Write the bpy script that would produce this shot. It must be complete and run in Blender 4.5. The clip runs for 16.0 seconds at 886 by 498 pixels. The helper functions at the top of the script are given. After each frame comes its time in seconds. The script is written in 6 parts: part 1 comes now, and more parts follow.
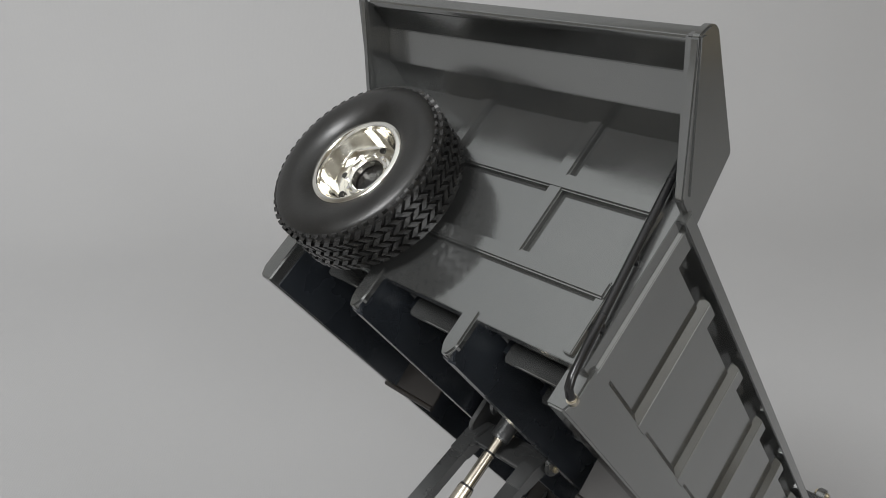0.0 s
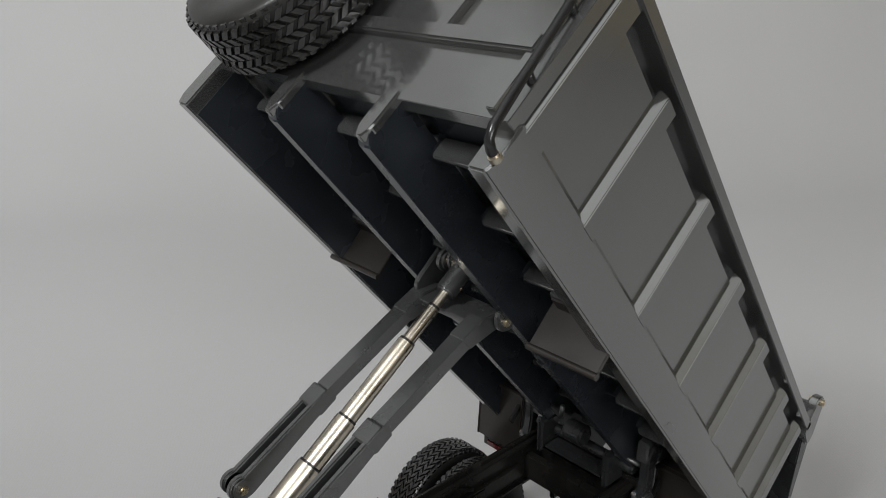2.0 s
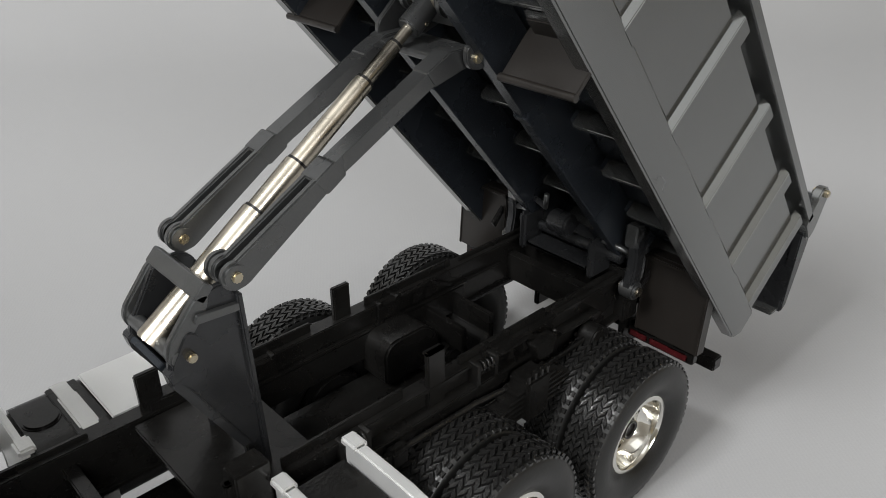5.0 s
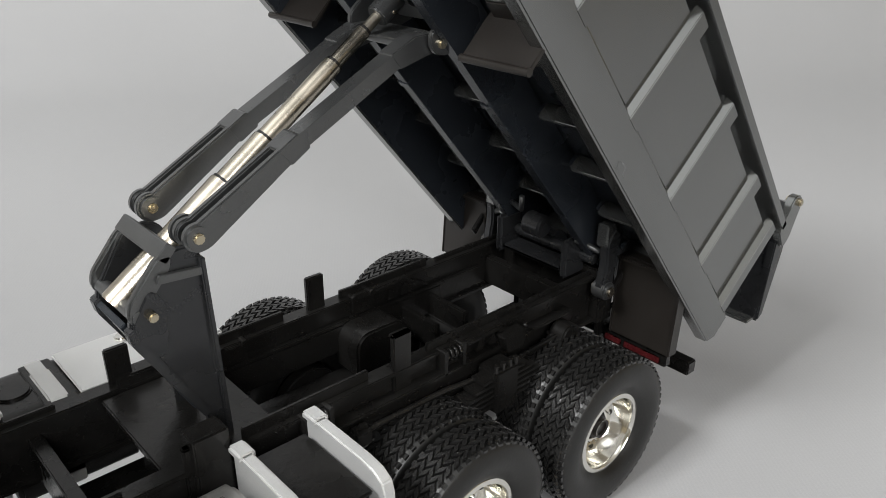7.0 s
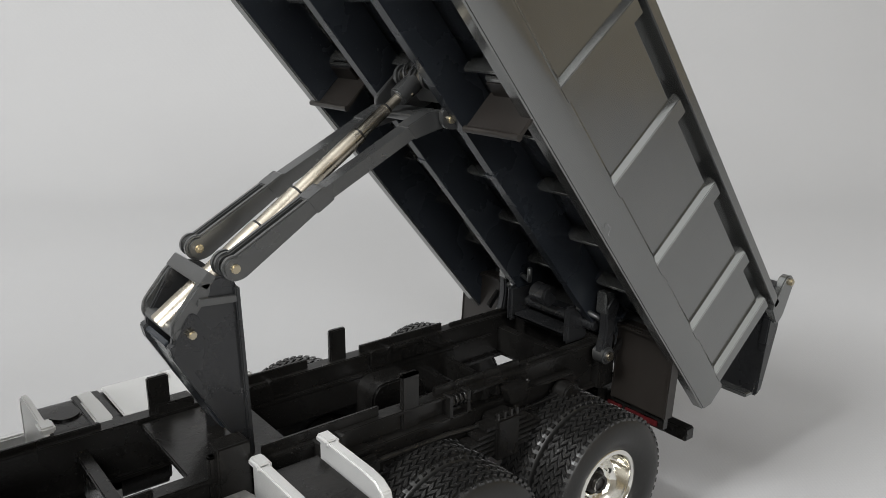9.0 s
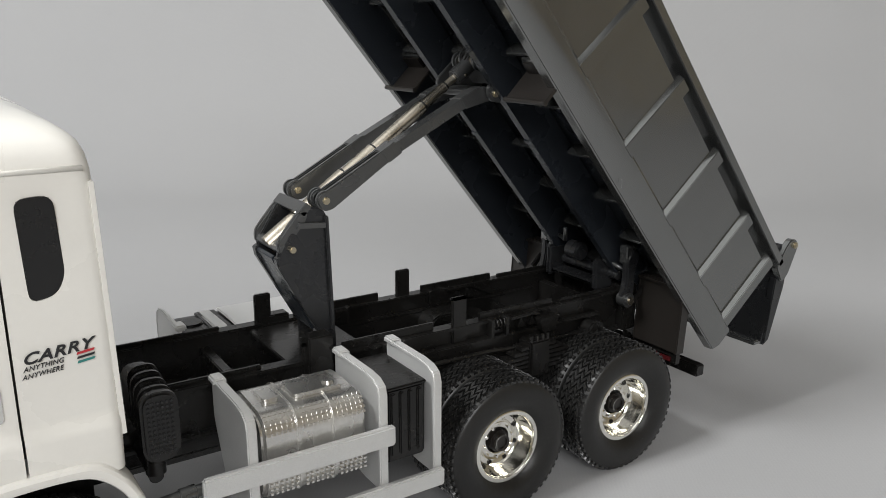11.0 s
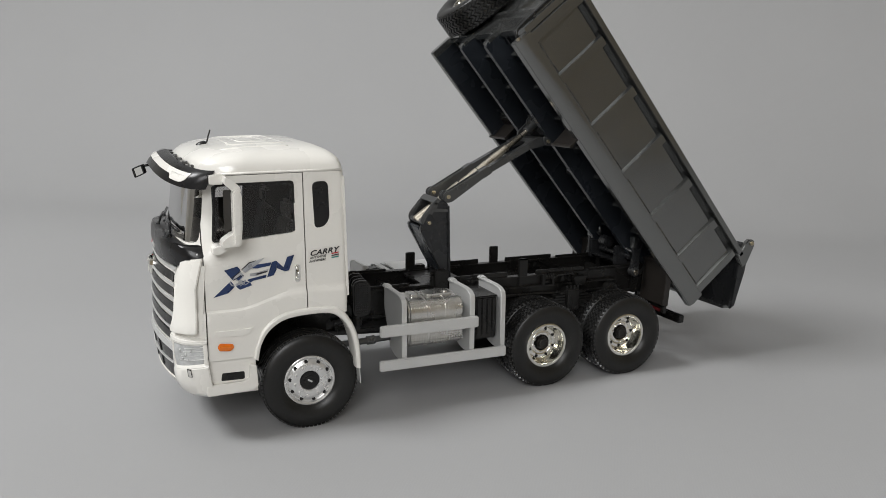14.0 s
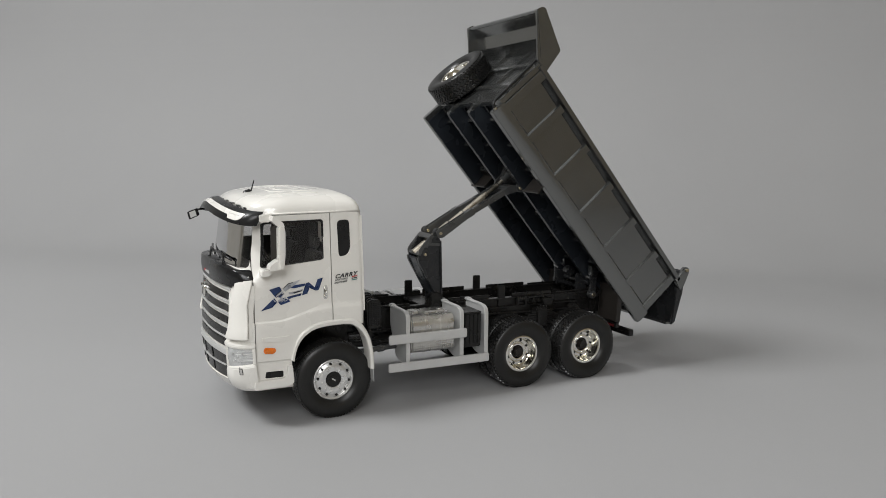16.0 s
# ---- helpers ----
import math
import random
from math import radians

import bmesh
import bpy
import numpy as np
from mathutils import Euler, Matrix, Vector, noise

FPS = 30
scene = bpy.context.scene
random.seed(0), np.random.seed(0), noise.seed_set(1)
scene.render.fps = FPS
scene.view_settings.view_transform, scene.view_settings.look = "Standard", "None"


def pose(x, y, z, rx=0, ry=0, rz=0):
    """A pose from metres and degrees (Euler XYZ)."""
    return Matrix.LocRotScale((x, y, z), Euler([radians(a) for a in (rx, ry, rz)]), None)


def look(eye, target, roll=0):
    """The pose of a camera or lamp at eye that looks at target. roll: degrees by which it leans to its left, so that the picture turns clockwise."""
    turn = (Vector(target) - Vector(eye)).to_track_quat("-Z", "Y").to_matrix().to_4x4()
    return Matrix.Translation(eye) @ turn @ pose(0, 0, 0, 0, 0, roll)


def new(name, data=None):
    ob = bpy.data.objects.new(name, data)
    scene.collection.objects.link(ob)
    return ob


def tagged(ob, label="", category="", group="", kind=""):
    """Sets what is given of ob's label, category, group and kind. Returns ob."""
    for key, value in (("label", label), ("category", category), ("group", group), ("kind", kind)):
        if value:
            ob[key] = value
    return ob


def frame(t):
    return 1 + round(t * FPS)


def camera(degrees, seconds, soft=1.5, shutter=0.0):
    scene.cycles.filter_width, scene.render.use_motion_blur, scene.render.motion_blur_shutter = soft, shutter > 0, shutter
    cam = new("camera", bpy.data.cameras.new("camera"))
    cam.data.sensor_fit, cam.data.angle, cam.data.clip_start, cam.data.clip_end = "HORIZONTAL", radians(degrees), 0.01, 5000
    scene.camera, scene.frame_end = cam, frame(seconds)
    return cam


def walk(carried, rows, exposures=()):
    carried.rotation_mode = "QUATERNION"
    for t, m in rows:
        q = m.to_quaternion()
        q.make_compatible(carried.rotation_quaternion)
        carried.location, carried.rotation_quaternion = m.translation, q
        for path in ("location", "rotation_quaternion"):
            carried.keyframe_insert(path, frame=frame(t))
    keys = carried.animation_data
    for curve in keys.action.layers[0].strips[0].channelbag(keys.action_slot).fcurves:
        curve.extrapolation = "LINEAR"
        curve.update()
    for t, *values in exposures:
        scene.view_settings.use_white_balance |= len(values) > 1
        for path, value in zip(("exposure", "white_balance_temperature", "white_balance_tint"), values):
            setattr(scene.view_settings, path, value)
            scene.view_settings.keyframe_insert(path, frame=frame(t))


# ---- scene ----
# A 1:32 die-cast tipper on a studio sweep. All numbers below are in metres of the
# full-size lorry; S brings them down to the model, GROUND lifts the tyres onto z = 0.
S = 1 / 32
GROUND = 0.118


def at(p):
    return Vector((p[0], p[1], p[2] + GROUND)) * S


cam = camera(58.0, 16.0, soft=0.5)
PATH = [
    (0, (-3.6380, -2.1714, 7.2506), (-2.3513, -0.8402, 6.4942), 0.53),
    (0.5, (-3.5397, -2.3264, 6.8503), (-2.2449, -0.9733, 6.1485), 0.40),
    (1, (-3.4326, -2.3800, 6.5105), (-2.1408, -1.0195, 5.8176), 0.31),
    (1.5, (-3.2986, -2.4332, 6.1670), (-2.0125, -1.0689, 5.4709), 0.20),
    (2, (-3.2120, -2.4500, 5.8764), (-1.9371, -1.0867, 5.1581), 0.17),
    (2.5, (-3.1640, -2.4236, 5.6450), (-1.9058, -1.0773, 4.8676), 0.03),
    (3, (-3.1415, -2.4367, 5.4794), (-1.9030, -1.1112, 4.6373), -0.04),
    (3.5, (-3.0898, -2.4632, 5.3074), (-1.8664, -1.1506, 4.4241), -0.19),
    (4, (-3.0425, -2.4457, 5.1317), (-1.8299, -1.1464, 4.2142), -0.19),
    (4.5, (-2.9838, -2.4396, 4.9736), (-1.7833, -1.1538, 4.0221), -0.22),
    (4.7, (-2.9518, -2.4559, 4.9030), (-1.7578, -1.1732, 3.9391), -0.31),
    (7, (-2.9536, -2.9186, 4.4572), (-1.7370, -1.5743, 3.6130), 0.23),
    (7.5, (-3.0371, -3.0197, 4.4100), (-1.7979, -1.6207, 3.6978), 0.42),
    (8, (-3.1148, -3.1390, 4.3820), (-1.8715, -1.7010, 3.7603), 0.48),
    (8.5, (-3.1621, -3.3265, 4.2988), (-1.9308, -1.8566, 3.7301), 0.60),
    (9, (-3.2876, -3.7058, 4.2329), (-2.0854, -2.2064, 3.6792), 0.56),
    (9.2, (-3.4592, -3.7765, 4.1670), (-2.2672, -2.2675, 3.6175), 0.53),
    (11.3, (-4.0681, -5.4811, 3.9982), (-3.0757, -3.8154, 3.5077), 0.35),
    (11.5, (-3.9894, -5.7771, 3.9970), (-3.0751, -4.0666, 3.5087), 0.13),
    (12, (-4.1343, -6.6258, 4.0615), (-3.3671, -4.8417, 3.5839), -0.27),
    (12.5, (-4.6768, -7.2968, 4.0796), (-3.9431, -5.4962, 3.6112), 0.09),
    (13, (-5.1508, -8.1346, 4.0942), (-4.4100, -6.3327, 3.6424), 0.30),
    (13.5, (-5.6856, -9.0237, 4.1592), (-4.9290, -7.2217, 3.7345), 0.44),
    (14, (-6.1626, -10.0708, 4.3163), (-5.3767, -8.2739, 3.9243), 0.76),
    (14.5, (-6.6932, -10.9030, 4.3176), (-5.8826, -9.1121, 3.9491), 0.93),
    (15, (-7.0069, -11.4293, 4.3144), (-6.1763, -9.6411, 3.9792), 0.90),
    (15.5, (-7.3525, -12.0132, 4.4112), (-6.5028, -10.2270, 4.1152), 0.80),
    (16, (-7.6699, -12.4879, 4.3913), (-6.8104, -10.7012, 4.1293), 0.48),
]

walk(cam, [(t, look(at(eye), at(target), roll)) for t, eye, target, roll in PATH],
     [(0.0, -0.22), (2.5, -0.10), (4.5, 0.0), (7.0, 0.18), (8.5, 0.26), (9.2, 0.22), (11.3, -0.13), (12.5, -0.28), (14.0, -0.43), (16.0, -0.50)])

# ---- world, lights, exposure ----
world = bpy.data.worlds.new("world")
scene.world = world
world.use_nodes = True
world.node_tree.nodes["Background"].inputs[0].default_value = (0.9, 0.95, 1.0, 1)
world.node_tree.nodes["Background"].inputs[1].default_value = 0.25


def area_lamp(name, eye, target, size, watts, colour):
    data = bpy.data.lights.new(name, "AREA")
    data.shape, data.size, data.size_y = "RECTANGLE", size[0], size[1]
    data.energy, data.color = watts, colour
    ob = new(name, data)
    ob.matrix_world = look(eye, target)
    return ob


area_lamp("key_lamp", (-1.28, 0.10, 1.45), (0.0, 0.08, 0.06), (0.45, 0.45), 34.5, (0.985, 0.995, 1.0))
# Unseen broad fill, added on the camera side; no window is known there.
area_lamp("camera_side_fill", (-0.90, -1.55, 1.0), (0.0, 0.12, 0.10), (1.0, 0.8), 26.0, (0.985, 0.99, 1.0))
# Unseen overhead panel, stretched so that headboard and ribs mirror it.
area_lamp("ceiling_lamp", (-0.50, 0.35, 1.71), (-0.50, 0.36, 0.0), (1.1, 2.3), 5.3, (0.91, 0.96, 1.0))


# ---- materials ----
def material(name, colour, rough=0.5, metal=0.0, grain=0.0, grain_scale=900.0, bump=0.0, bump_scale=1500.0,
             coat=0.0, wear=0.0, wear_scale=60.0, specular=0.5, alpha=1.0, transmission=0.0, spots=0.0):
    m = bpy.data.materials.new(name)
    m.use_nodes = True
    nt = m.node_tree
    b = nt.nodes["Principled BSDF"]
    b.inputs["Base Color"].default_value = (*colour, 1)
    b.inputs["Roughness"].default_value = rough
    b.inputs["Metallic"].default_value = metal
    b.inputs["Coat Weight"].default_value = coat
    b.inputs["Coat Roughness"].default_value = 0.08
    b.inputs["Specular IOR Level"].default_value = specular
    b.inputs["Transmission Weight"].default_value = transmission
    co = nt.nodes.new("ShaderNodeTexCoord")

    def noise_tex(scale, detail=4.0):
        n = nt.nodes.new("ShaderNodeTexNoise")
        n.inputs["Scale"].default_value, n.inputs["Detail"].default_value = scale, detail
        nt.links.new(co.outputs["Object"], n.inputs["Vector"])
        return n

    def ramp(src, lo, hi, a, c):
        r = nt.nodes.new("ShaderNodeMapRange")
        r.inputs["From Min"].default_value, r.inputs["From Max"].default_value = lo, hi
        r.inputs["To Min"].default_value, r.inputs["To Max"].default_value = a, c
        nt.links.new(src, r.inputs["Value"])
        return r.outputs["Result"]

    if grain or wear:
        fine, broad = noise_tex(grain_scale), noise_tex(wear_scale, 6.0)
        a = ramp(fine.outputs["Fac"], 0.3, 0.7, 1 - grain, 1 + grain)
        c = ramp(broad.outputs["Fac"], 0.3, 0.7, 1 - wear, 1 + wear)
        mul = nt.nodes.new("ShaderNodeMath")
        mul.operation = "MULTIPLY"
        nt.links.new(a, mul.inputs[0])
        nt.links.new(c, mul.inputs[1])
        tint = nt.nodes.new("ShaderNodeVectorMath")
        tint.operation = "SCALE"
        tint.inputs[0].default_value = colour
        nt.links.new(mul.outputs[0], tint.inputs["Scale"])
        last = tint.outputs["Vector"]
        if spots:
            dust = noise_tex(2600.0, 2.0)
            mask = ramp(dust.outputs["Fac"], 0.70, 0.74, 0.0, spots)
            mix = nt.nodes.new("ShaderNodeMix")
            mix.data_type = "RGBA"
            nt.links.new(mask, mix.inputs["Factor"])
            nt.links.new(last, mix.inputs["A"])
            mix.inputs["B"].default_value = (0.5, 0.5, 0.48, 1)
            last = mix.outputs["Result"]
        nt.links.new(last, b.inputs["Base Color"])
        r = ramp(broad.outputs["Fac"], 0.3, 0.7, max(rough - 0.07, 0.02), min(rough + 0.08, 1.0))
        nt.links.new(r, b.inputs["Roughness"])
    if bump:
        n = noise_tex(bump_scale)
        bp = nt.nodes.new("ShaderNodeBump")
        bp.inputs["Strength"].default_value, bp.inputs["Distance"].default_value = bump, 0.0004
        nt.links.new(n.outputs["Fac"], bp.inputs["Height"])
        nt.links.new(bp.outputs["Normal"], b.inputs["Normal"])
    return m


PAPER = material("backdrop_paper", (0.347, 0.346, 0.348), 0.85, grain=0.02, grain_scale=1800, bump=0.12, bump_scale=2500, wear=0.02, wear_scale=5, specular=0.2)


def weave(m, period, turn, depth):
    """Fine ribs of the backdrop's cloth-like face, in both colour and relief."""
    nt = m.node_tree
    b = nt.nodes["Principled BSDF"]
    co, spin = nt.nodes.new("ShaderNodeTexCoord"), nt.nodes.new("ShaderNodeMapping")
    spin.inputs["Rotation"].default_value = (0, 0, radians(turn))
    nt.links.new(co.outputs["Object"], spin.inputs["Vector"])
    waves = []
    for axis, k in (("X", 1.0), ("Y", 0.7)):
        w = nt.nodes.new("ShaderNodeTexWave")
        w.wave_type, w.bands_direction = "BANDS", axis
        w.inputs["Scale"].default_value = 2 * math.pi / (20 * period) * k
        w.inputs["Distortion"].default_value, w.inputs["Detail"].default_value = 1.5, 1.0
        nt.links.new(spin.outputs["Vector"], w.inputs["Vector"])
        waves.append(w.outputs["Fac"])
    both = nt.nodes.new("ShaderNodeMath")
    both.operation = "MULTIPLY_ADD"
    nt.links.new(waves[1], both.inputs[0])
    both.inputs[1].default_value = 0.35
    nt.links.new(waves[0], both.inputs[2])
    gain = nt.nodes.new("ShaderNodeMapRange")
    gain.inputs["From Max"].default_value = 1.35
    gain.inputs["To Min"].default_value, gain.inputs["To Max"].default_value = 1 - depth, 1 + depth
    nt.links.new(both.outputs[0], gain.inputs["Value"])
    old = b.inputs["Base Color"].links[0].from_socket
    mul = nt.nodes.new("ShaderNodeVectorMath")
    mul.operation = "SCALE"
    nt.links.new(old, mul.inputs[0])
    nt.links.new(gain.outputs["Result"], mul.inputs["Scale"])
    nt.links.new(mul.outputs["Vector"], b.inputs["Base Color"])
    bump = nt.nodes.new("ShaderNodeBump")
    bump.inputs["Strength"].default_value, bump.inputs["Distance"].default_value = 0.04, 0.0002
    nt.links.new(both.outputs[0], bump.inputs["Height"])
    nt.links.new(b.inputs["Normal"].links[0].from_socket, bump.inputs["Normal"])
    nt.links.new(bump.outputs["Normal"], b.inputs["Normal"])


weave(PAPER, 0.0012, 36, 0.011)
GREY = material("grey_paint", (0.205, 0.209, 0.206), 0.15, metal=0.85, coat=0.18, grain=0.03, grain_scale=3000, bump=0.006, bump_scale=2600, wear=0.03, wear_scale=45, spots=0.09)
# Shaded copy of the grey paint: the underside's darkness is put into its colour.
UNDER_SHADE = material("shade_blue_black", (0.024, 0.028, 0.034), 0.26, metal=0.35, coat=0.10, grain=0.05, grain_scale=3000, bump=0.012, bump_scale=2600, wear=0.10, wear_scale=60, spots=0.10)
ARM = material("hoist_paint", (0.120, 0.122, 0.122), 0.30, coat=0.06, metal=0.80, grain=0.05, grain_scale=3000, bump=0.03, wear=0.07, wear_scale=90)
TOWER = material("tower_black", (0.038, 0.039, 0.041), 0.26, coat=0.10, metal=0.6, grain=0.05, grain_scale=3000, bump=0.02, wear=0.10, wear_scale=90)
FLAP = material("brown_black_plastic", (0.013, 0.011, 0.0095), 0.36, grain=0.06, bump=0.05, wear=0.08, wear_scale=70)
BLACK = material("black_plastic", (0.0075, 0.0071, 0.0066), 0.27, specular=0.40, grain=0.14, bump=0.14, bump_scale=900, wear=0.25, wear_scale=90, spots=0.08)
GLOSS_BLACK = material("gloss_black", (0.010, 0.010, 0.0105), 0.26, specular=0.38, grain=0.05, wear=0.1)
RUBBER = material("tyre_rubber", (0.0105, 0.0103, 0.0098), 0.36, specular=0.42, grain=0.14, bump=0.08, bump_scale=1400, wear=0.18, wear_scale=110, spots=0.10)
TREAD = material("tread_rubber", (0.0125, 0.0122, 0.0118), 0.23, specular=0.62, grain=0.2, grain_scale=2000, bump=0.18, bump_scale=1500, wear=0.25, wear_scale=140, spots=0.22)
RIM_FLAT = material("satin_chrome", (0.70, 0.70, 0.69), 0.24, metal=0.6, grain=0.03, wear=0.06, wear_scale=260)
CHROME = material("chrome", (0.88, 0.87, 0.83), 0.05, metal=1.0, wear=0.03, wear_scale=300)
RIM = material("brassy_chrome", (0.86, 0.845, 0.79), 0.12, metal=1.0, wear=0.05, wear_scale=300)
STEEL = material("nickel_steel", (0.46, 0.42, 0.35), 0.27, metal=1.0, grain=0.06, wear=0.10, wear_scale=120)
BRASS = material("brass_pin", (0.52, 0.46, 0.34), 0.28, metal=1.0, wear=0.06)
WHITE = material("white_paint", (0.76, 0.742, 0.695), 0.26, coat=0.5, grain=0.008, bump=0.012, bump_scale=600, wear=0.012, wear_scale=40)
SILVER = material("silver_paint", (0.60, 0.60, 0.59), 0.40, metal=0.45, grain=0.05, grain_scale=4200, bump=0.05, bump_scale=3200, wear=0.04, wear_scale=90)
TANKM = material("tank_metal", (0.68, 0.67, 0.645), 0.26, metal=0.9, grain=0.05, wear=0.06, wear_scale=120)
ORANGE = material("amber_lens", (0.74, 0.175, 0.006), 0.10, coat=0.6, wear=0.12, wear_scale=500)
RED = material("red_lens", (0.050, 0.007, 0.008), 0.22, coat=0.5, wear=0.15, wear_scale=400)
LINING = material("dark_cab_inner", (0.022, 0.021, 0.020), 0.6, grain=0.04, wear=0.05)
LENS = material("clear_lens", (0.62, 0.63, 0.62), 0.16, metal=0.55, coat=0.5, wear=0.15, wear_scale=420)
BLUE = material("blue_decal", (0.007, 0.026, 0.095), 0.3, coat=0.3, wear=0.3, wear_scale=180)
DECAL_SILVER = material("silver_decal", (0.42, 0.43, 0.45), 0.32, metal=0.4, wear=0.2, wear_scale=250)
DECAL_BLACK = material("black_decal", (0.015, 0.015, 0.017), 0.4, wear=0.05)
DECAL_RED = material("red_decal", (0.5, 0.03, 0.04), 0.4, wear=0.05)
DECAL_TEAL = material("teal_decal", (0.03, 0.22, 0.20), 0.4, wear=0.05)
CABIN = material("cabin_plastic", (0.019, 0.0165, 0.014), 0.5, grain=0.1, bump=0.05, wear=0.15, wear_scale=80)
LINT = material("grey_lint", (0.15, 0.15, 0.155), 0.7, grain=0.1)
WALLM = material("room_plaster", (0.68, 0.665, 0.63), 0.8, grain=0.02, grain_scale=60, wear=0.03, wear_scale=3, bump=0.05, bump_scale=90)
BEIGEM = material("beige_plaster", (0.66, 0.585, 0.45), 0.8, grain=0.02, grain_scale=60, wear=0.03, wear_scale=3, bump=0.05, bump_scale=90)
WOODM = material("table_wood", (0.36, 0.32, 0.27), 0.5, grain=0.08, grain_scale=120, wear=0.1, wear_scale=9)


def glass_material(name, colour, rough=0.02, ior=1.45):
    m = bpy.data.materials.new(name)
    m.use_nodes = True
    nt = m.node_tree
    b = nt.nodes["Principled BSDF"]
    nt.nodes.remove(b)
    out = nt.nodes["Material Output"]
    clear, gloss, mix, fres = (nt.nodes.new("ShaderNode" + k) for k in ("BsdfTransparent", "BsdfGlossy", "MixShader", "Fresnel"))
    clear.inputs[0].default_value = (*colour, 1)
    gloss.inputs["Roughness"].default_value = rough
    fres.inputs["IOR"].default_value = ior
    nt.links.new(fres.outputs[0], mix.inputs[0])
    nt.links.new(clear.outputs[0], mix.inputs[1])
    nt.links.new(gloss.outputs[0], mix.inputs[2])
    nt.links.new(mix.outputs[0], out.inputs[0])
    return m


GLASS = glass_material("clear_glass", (0.95, 0.955, 0.95), ior=1.22)
TINT = glass_material("tinted_glass", (0.90, 0.895, 0.89))

# ---- mesh helpers ----
MODEL = Matrix.Diagonal((S, S, S, 1)) @ Matrix.Translation((0, 0, GROUND))
TILTED = radians(50.1)
CT, ST = math.cos(TILTED), math.sin(TILTED)
# the raised body: u runs from its headboard down to its tail, y across, w away from its floor
BODY = Matrix(((CT, 0, ST, 0), (0, 1, 0, 0), (-ST, 0, CT, 0), (0, 0, 0, 1)))
MID = 1.15


def join(*bms):
    out = bmesh.new()
    for bm in bms:
        me = bpy.data.meshes.new("tmp")
        bm.to_mesh(me)
        out.from_mesh(me)
        bpy.data.meshes.remove(me)
        bm.free()
    return out


def bevelled(bm, width, segments=2):
    if width > 0:
        bmesh.ops.bevel(bm, geom=[e for e in bm.edges if len(e.link_faces) == 2 and e.calc_face_angle(0) > 0.45], offset=width,
                        segments=segments, affect="EDGES", clamp_overlap=True)
    return bm


def box(x0, x1, y0, y1, z0, z1, bevel=0.012):
    bm = bmesh.new()
    bmesh.ops.create_cube(bm, size=1.0, matrix=Matrix.Translation(((x0 + x1) / 2, (y0 + y1) / 2, (z0 + z1) / 2)) @ Matrix.Diagonal((abs(x1 - x0), abs(y1 - y0), abs(z1 - z0), 1)))
    return bevelled(bm, bevel)


def prism(points, axis, a, b, bevel=0.012, segments=2):
    """A polygon given in the two other axes (in x, y, z order), drawn out along axis from a to b."""
    bm = bmesh.new()

    def put(p, v):
        q = list(p)
        q.insert("xyz".index(axis), v)
        return bm.verts.new(q)

    lo, hi = [put(p, a) for p in points], [put(p, b) for p in points]
    bm.faces.new(lo)
    bm.faces.new(hi[::-1])
    n = len(points)
    for i in range(n):
        bm.faces.new((lo[i], hi[i], hi[(i + 1) % n], lo[(i + 1) % n]))
    bmesh.ops.recalc_face_normals(bm, faces=bm.faces)
    return bevelled(bm, bevel, segments)


def rounded(points, radius, steps=4):
    """The polygon with its corners rounded."""
    out, n = [], len(points)
    for i in range(n):
        p, a, b = Vector(points[i]), Vector(points[i - 1]), Vector(points[(i + 1) % n])
        r = min(radius, (a - p).length * 0.45, (b - p).length * 0.45)
        s, e = p + (a - p).normalized() * r, p + (b - p).normalized() * r
        for k in range(steps + 1):
            f = k / steps
            out.append(tuple((1 - f) ** 2 * s + 2 * f * (1 - f) * p + f * f * e))
    return out


def cyl(p0, p1, r0, r1=None, seg=24, bevel=0.0):
    p0, p1 = Vector(p0), Vector(p1)
    bm = bmesh.new()
    turn = (p1 - p0).to_track_quat("Z", "Y").to_matrix().to_4x4()
    bmesh.ops.create_cone(bm, cap_ends=True, segments=seg, radius1=r0, radius2=r0 if r1 is None else r1, depth=(p1 - p0).length,
                          matrix=Matrix.Translation((p0 + p1) / 2) @ turn)
    return bevelled(bm, bevel)


def ball(p, r, squash=(1, 1, 1), seg=16):
    bm = bmesh.new()
    bmesh.ops.create_uvsphere(bm, u_segments=seg, v_segments=seg // 2, radius=r, matrix=Matrix.Translation(p) @ Matrix.Diagonal((*squash, 1)))
    return bm


def tube(path, r, seg=12):
    """A round bar along a line of points."""
    bm, rings = bmesh.new(), []
    pts = [Vector(p) for p in path]
    for i, p in enumerate(pts):
        way = (pts[min(i + 1, len(pts) - 1)] - pts[max(i - 1, 0)]).normalized()
        q = way.to_track_quat("Z", "Y")
        rings.append([bm.verts.new(p + q @ Vector((r * math.cos(a), r * math.sin(a), 0))) for a in (2 * math.pi * k / seg for k in range(seg))])
    for a, b in zip(rings, rings[1:]):
        for k in range(seg):
            bm.faces.new((a[k], a[(k + 1) % seg], b[(k + 1) % seg], b[k]))
    bm.faces.new(rings[0][::-1])
    bm.faces.new(rings[-1])
    return bm


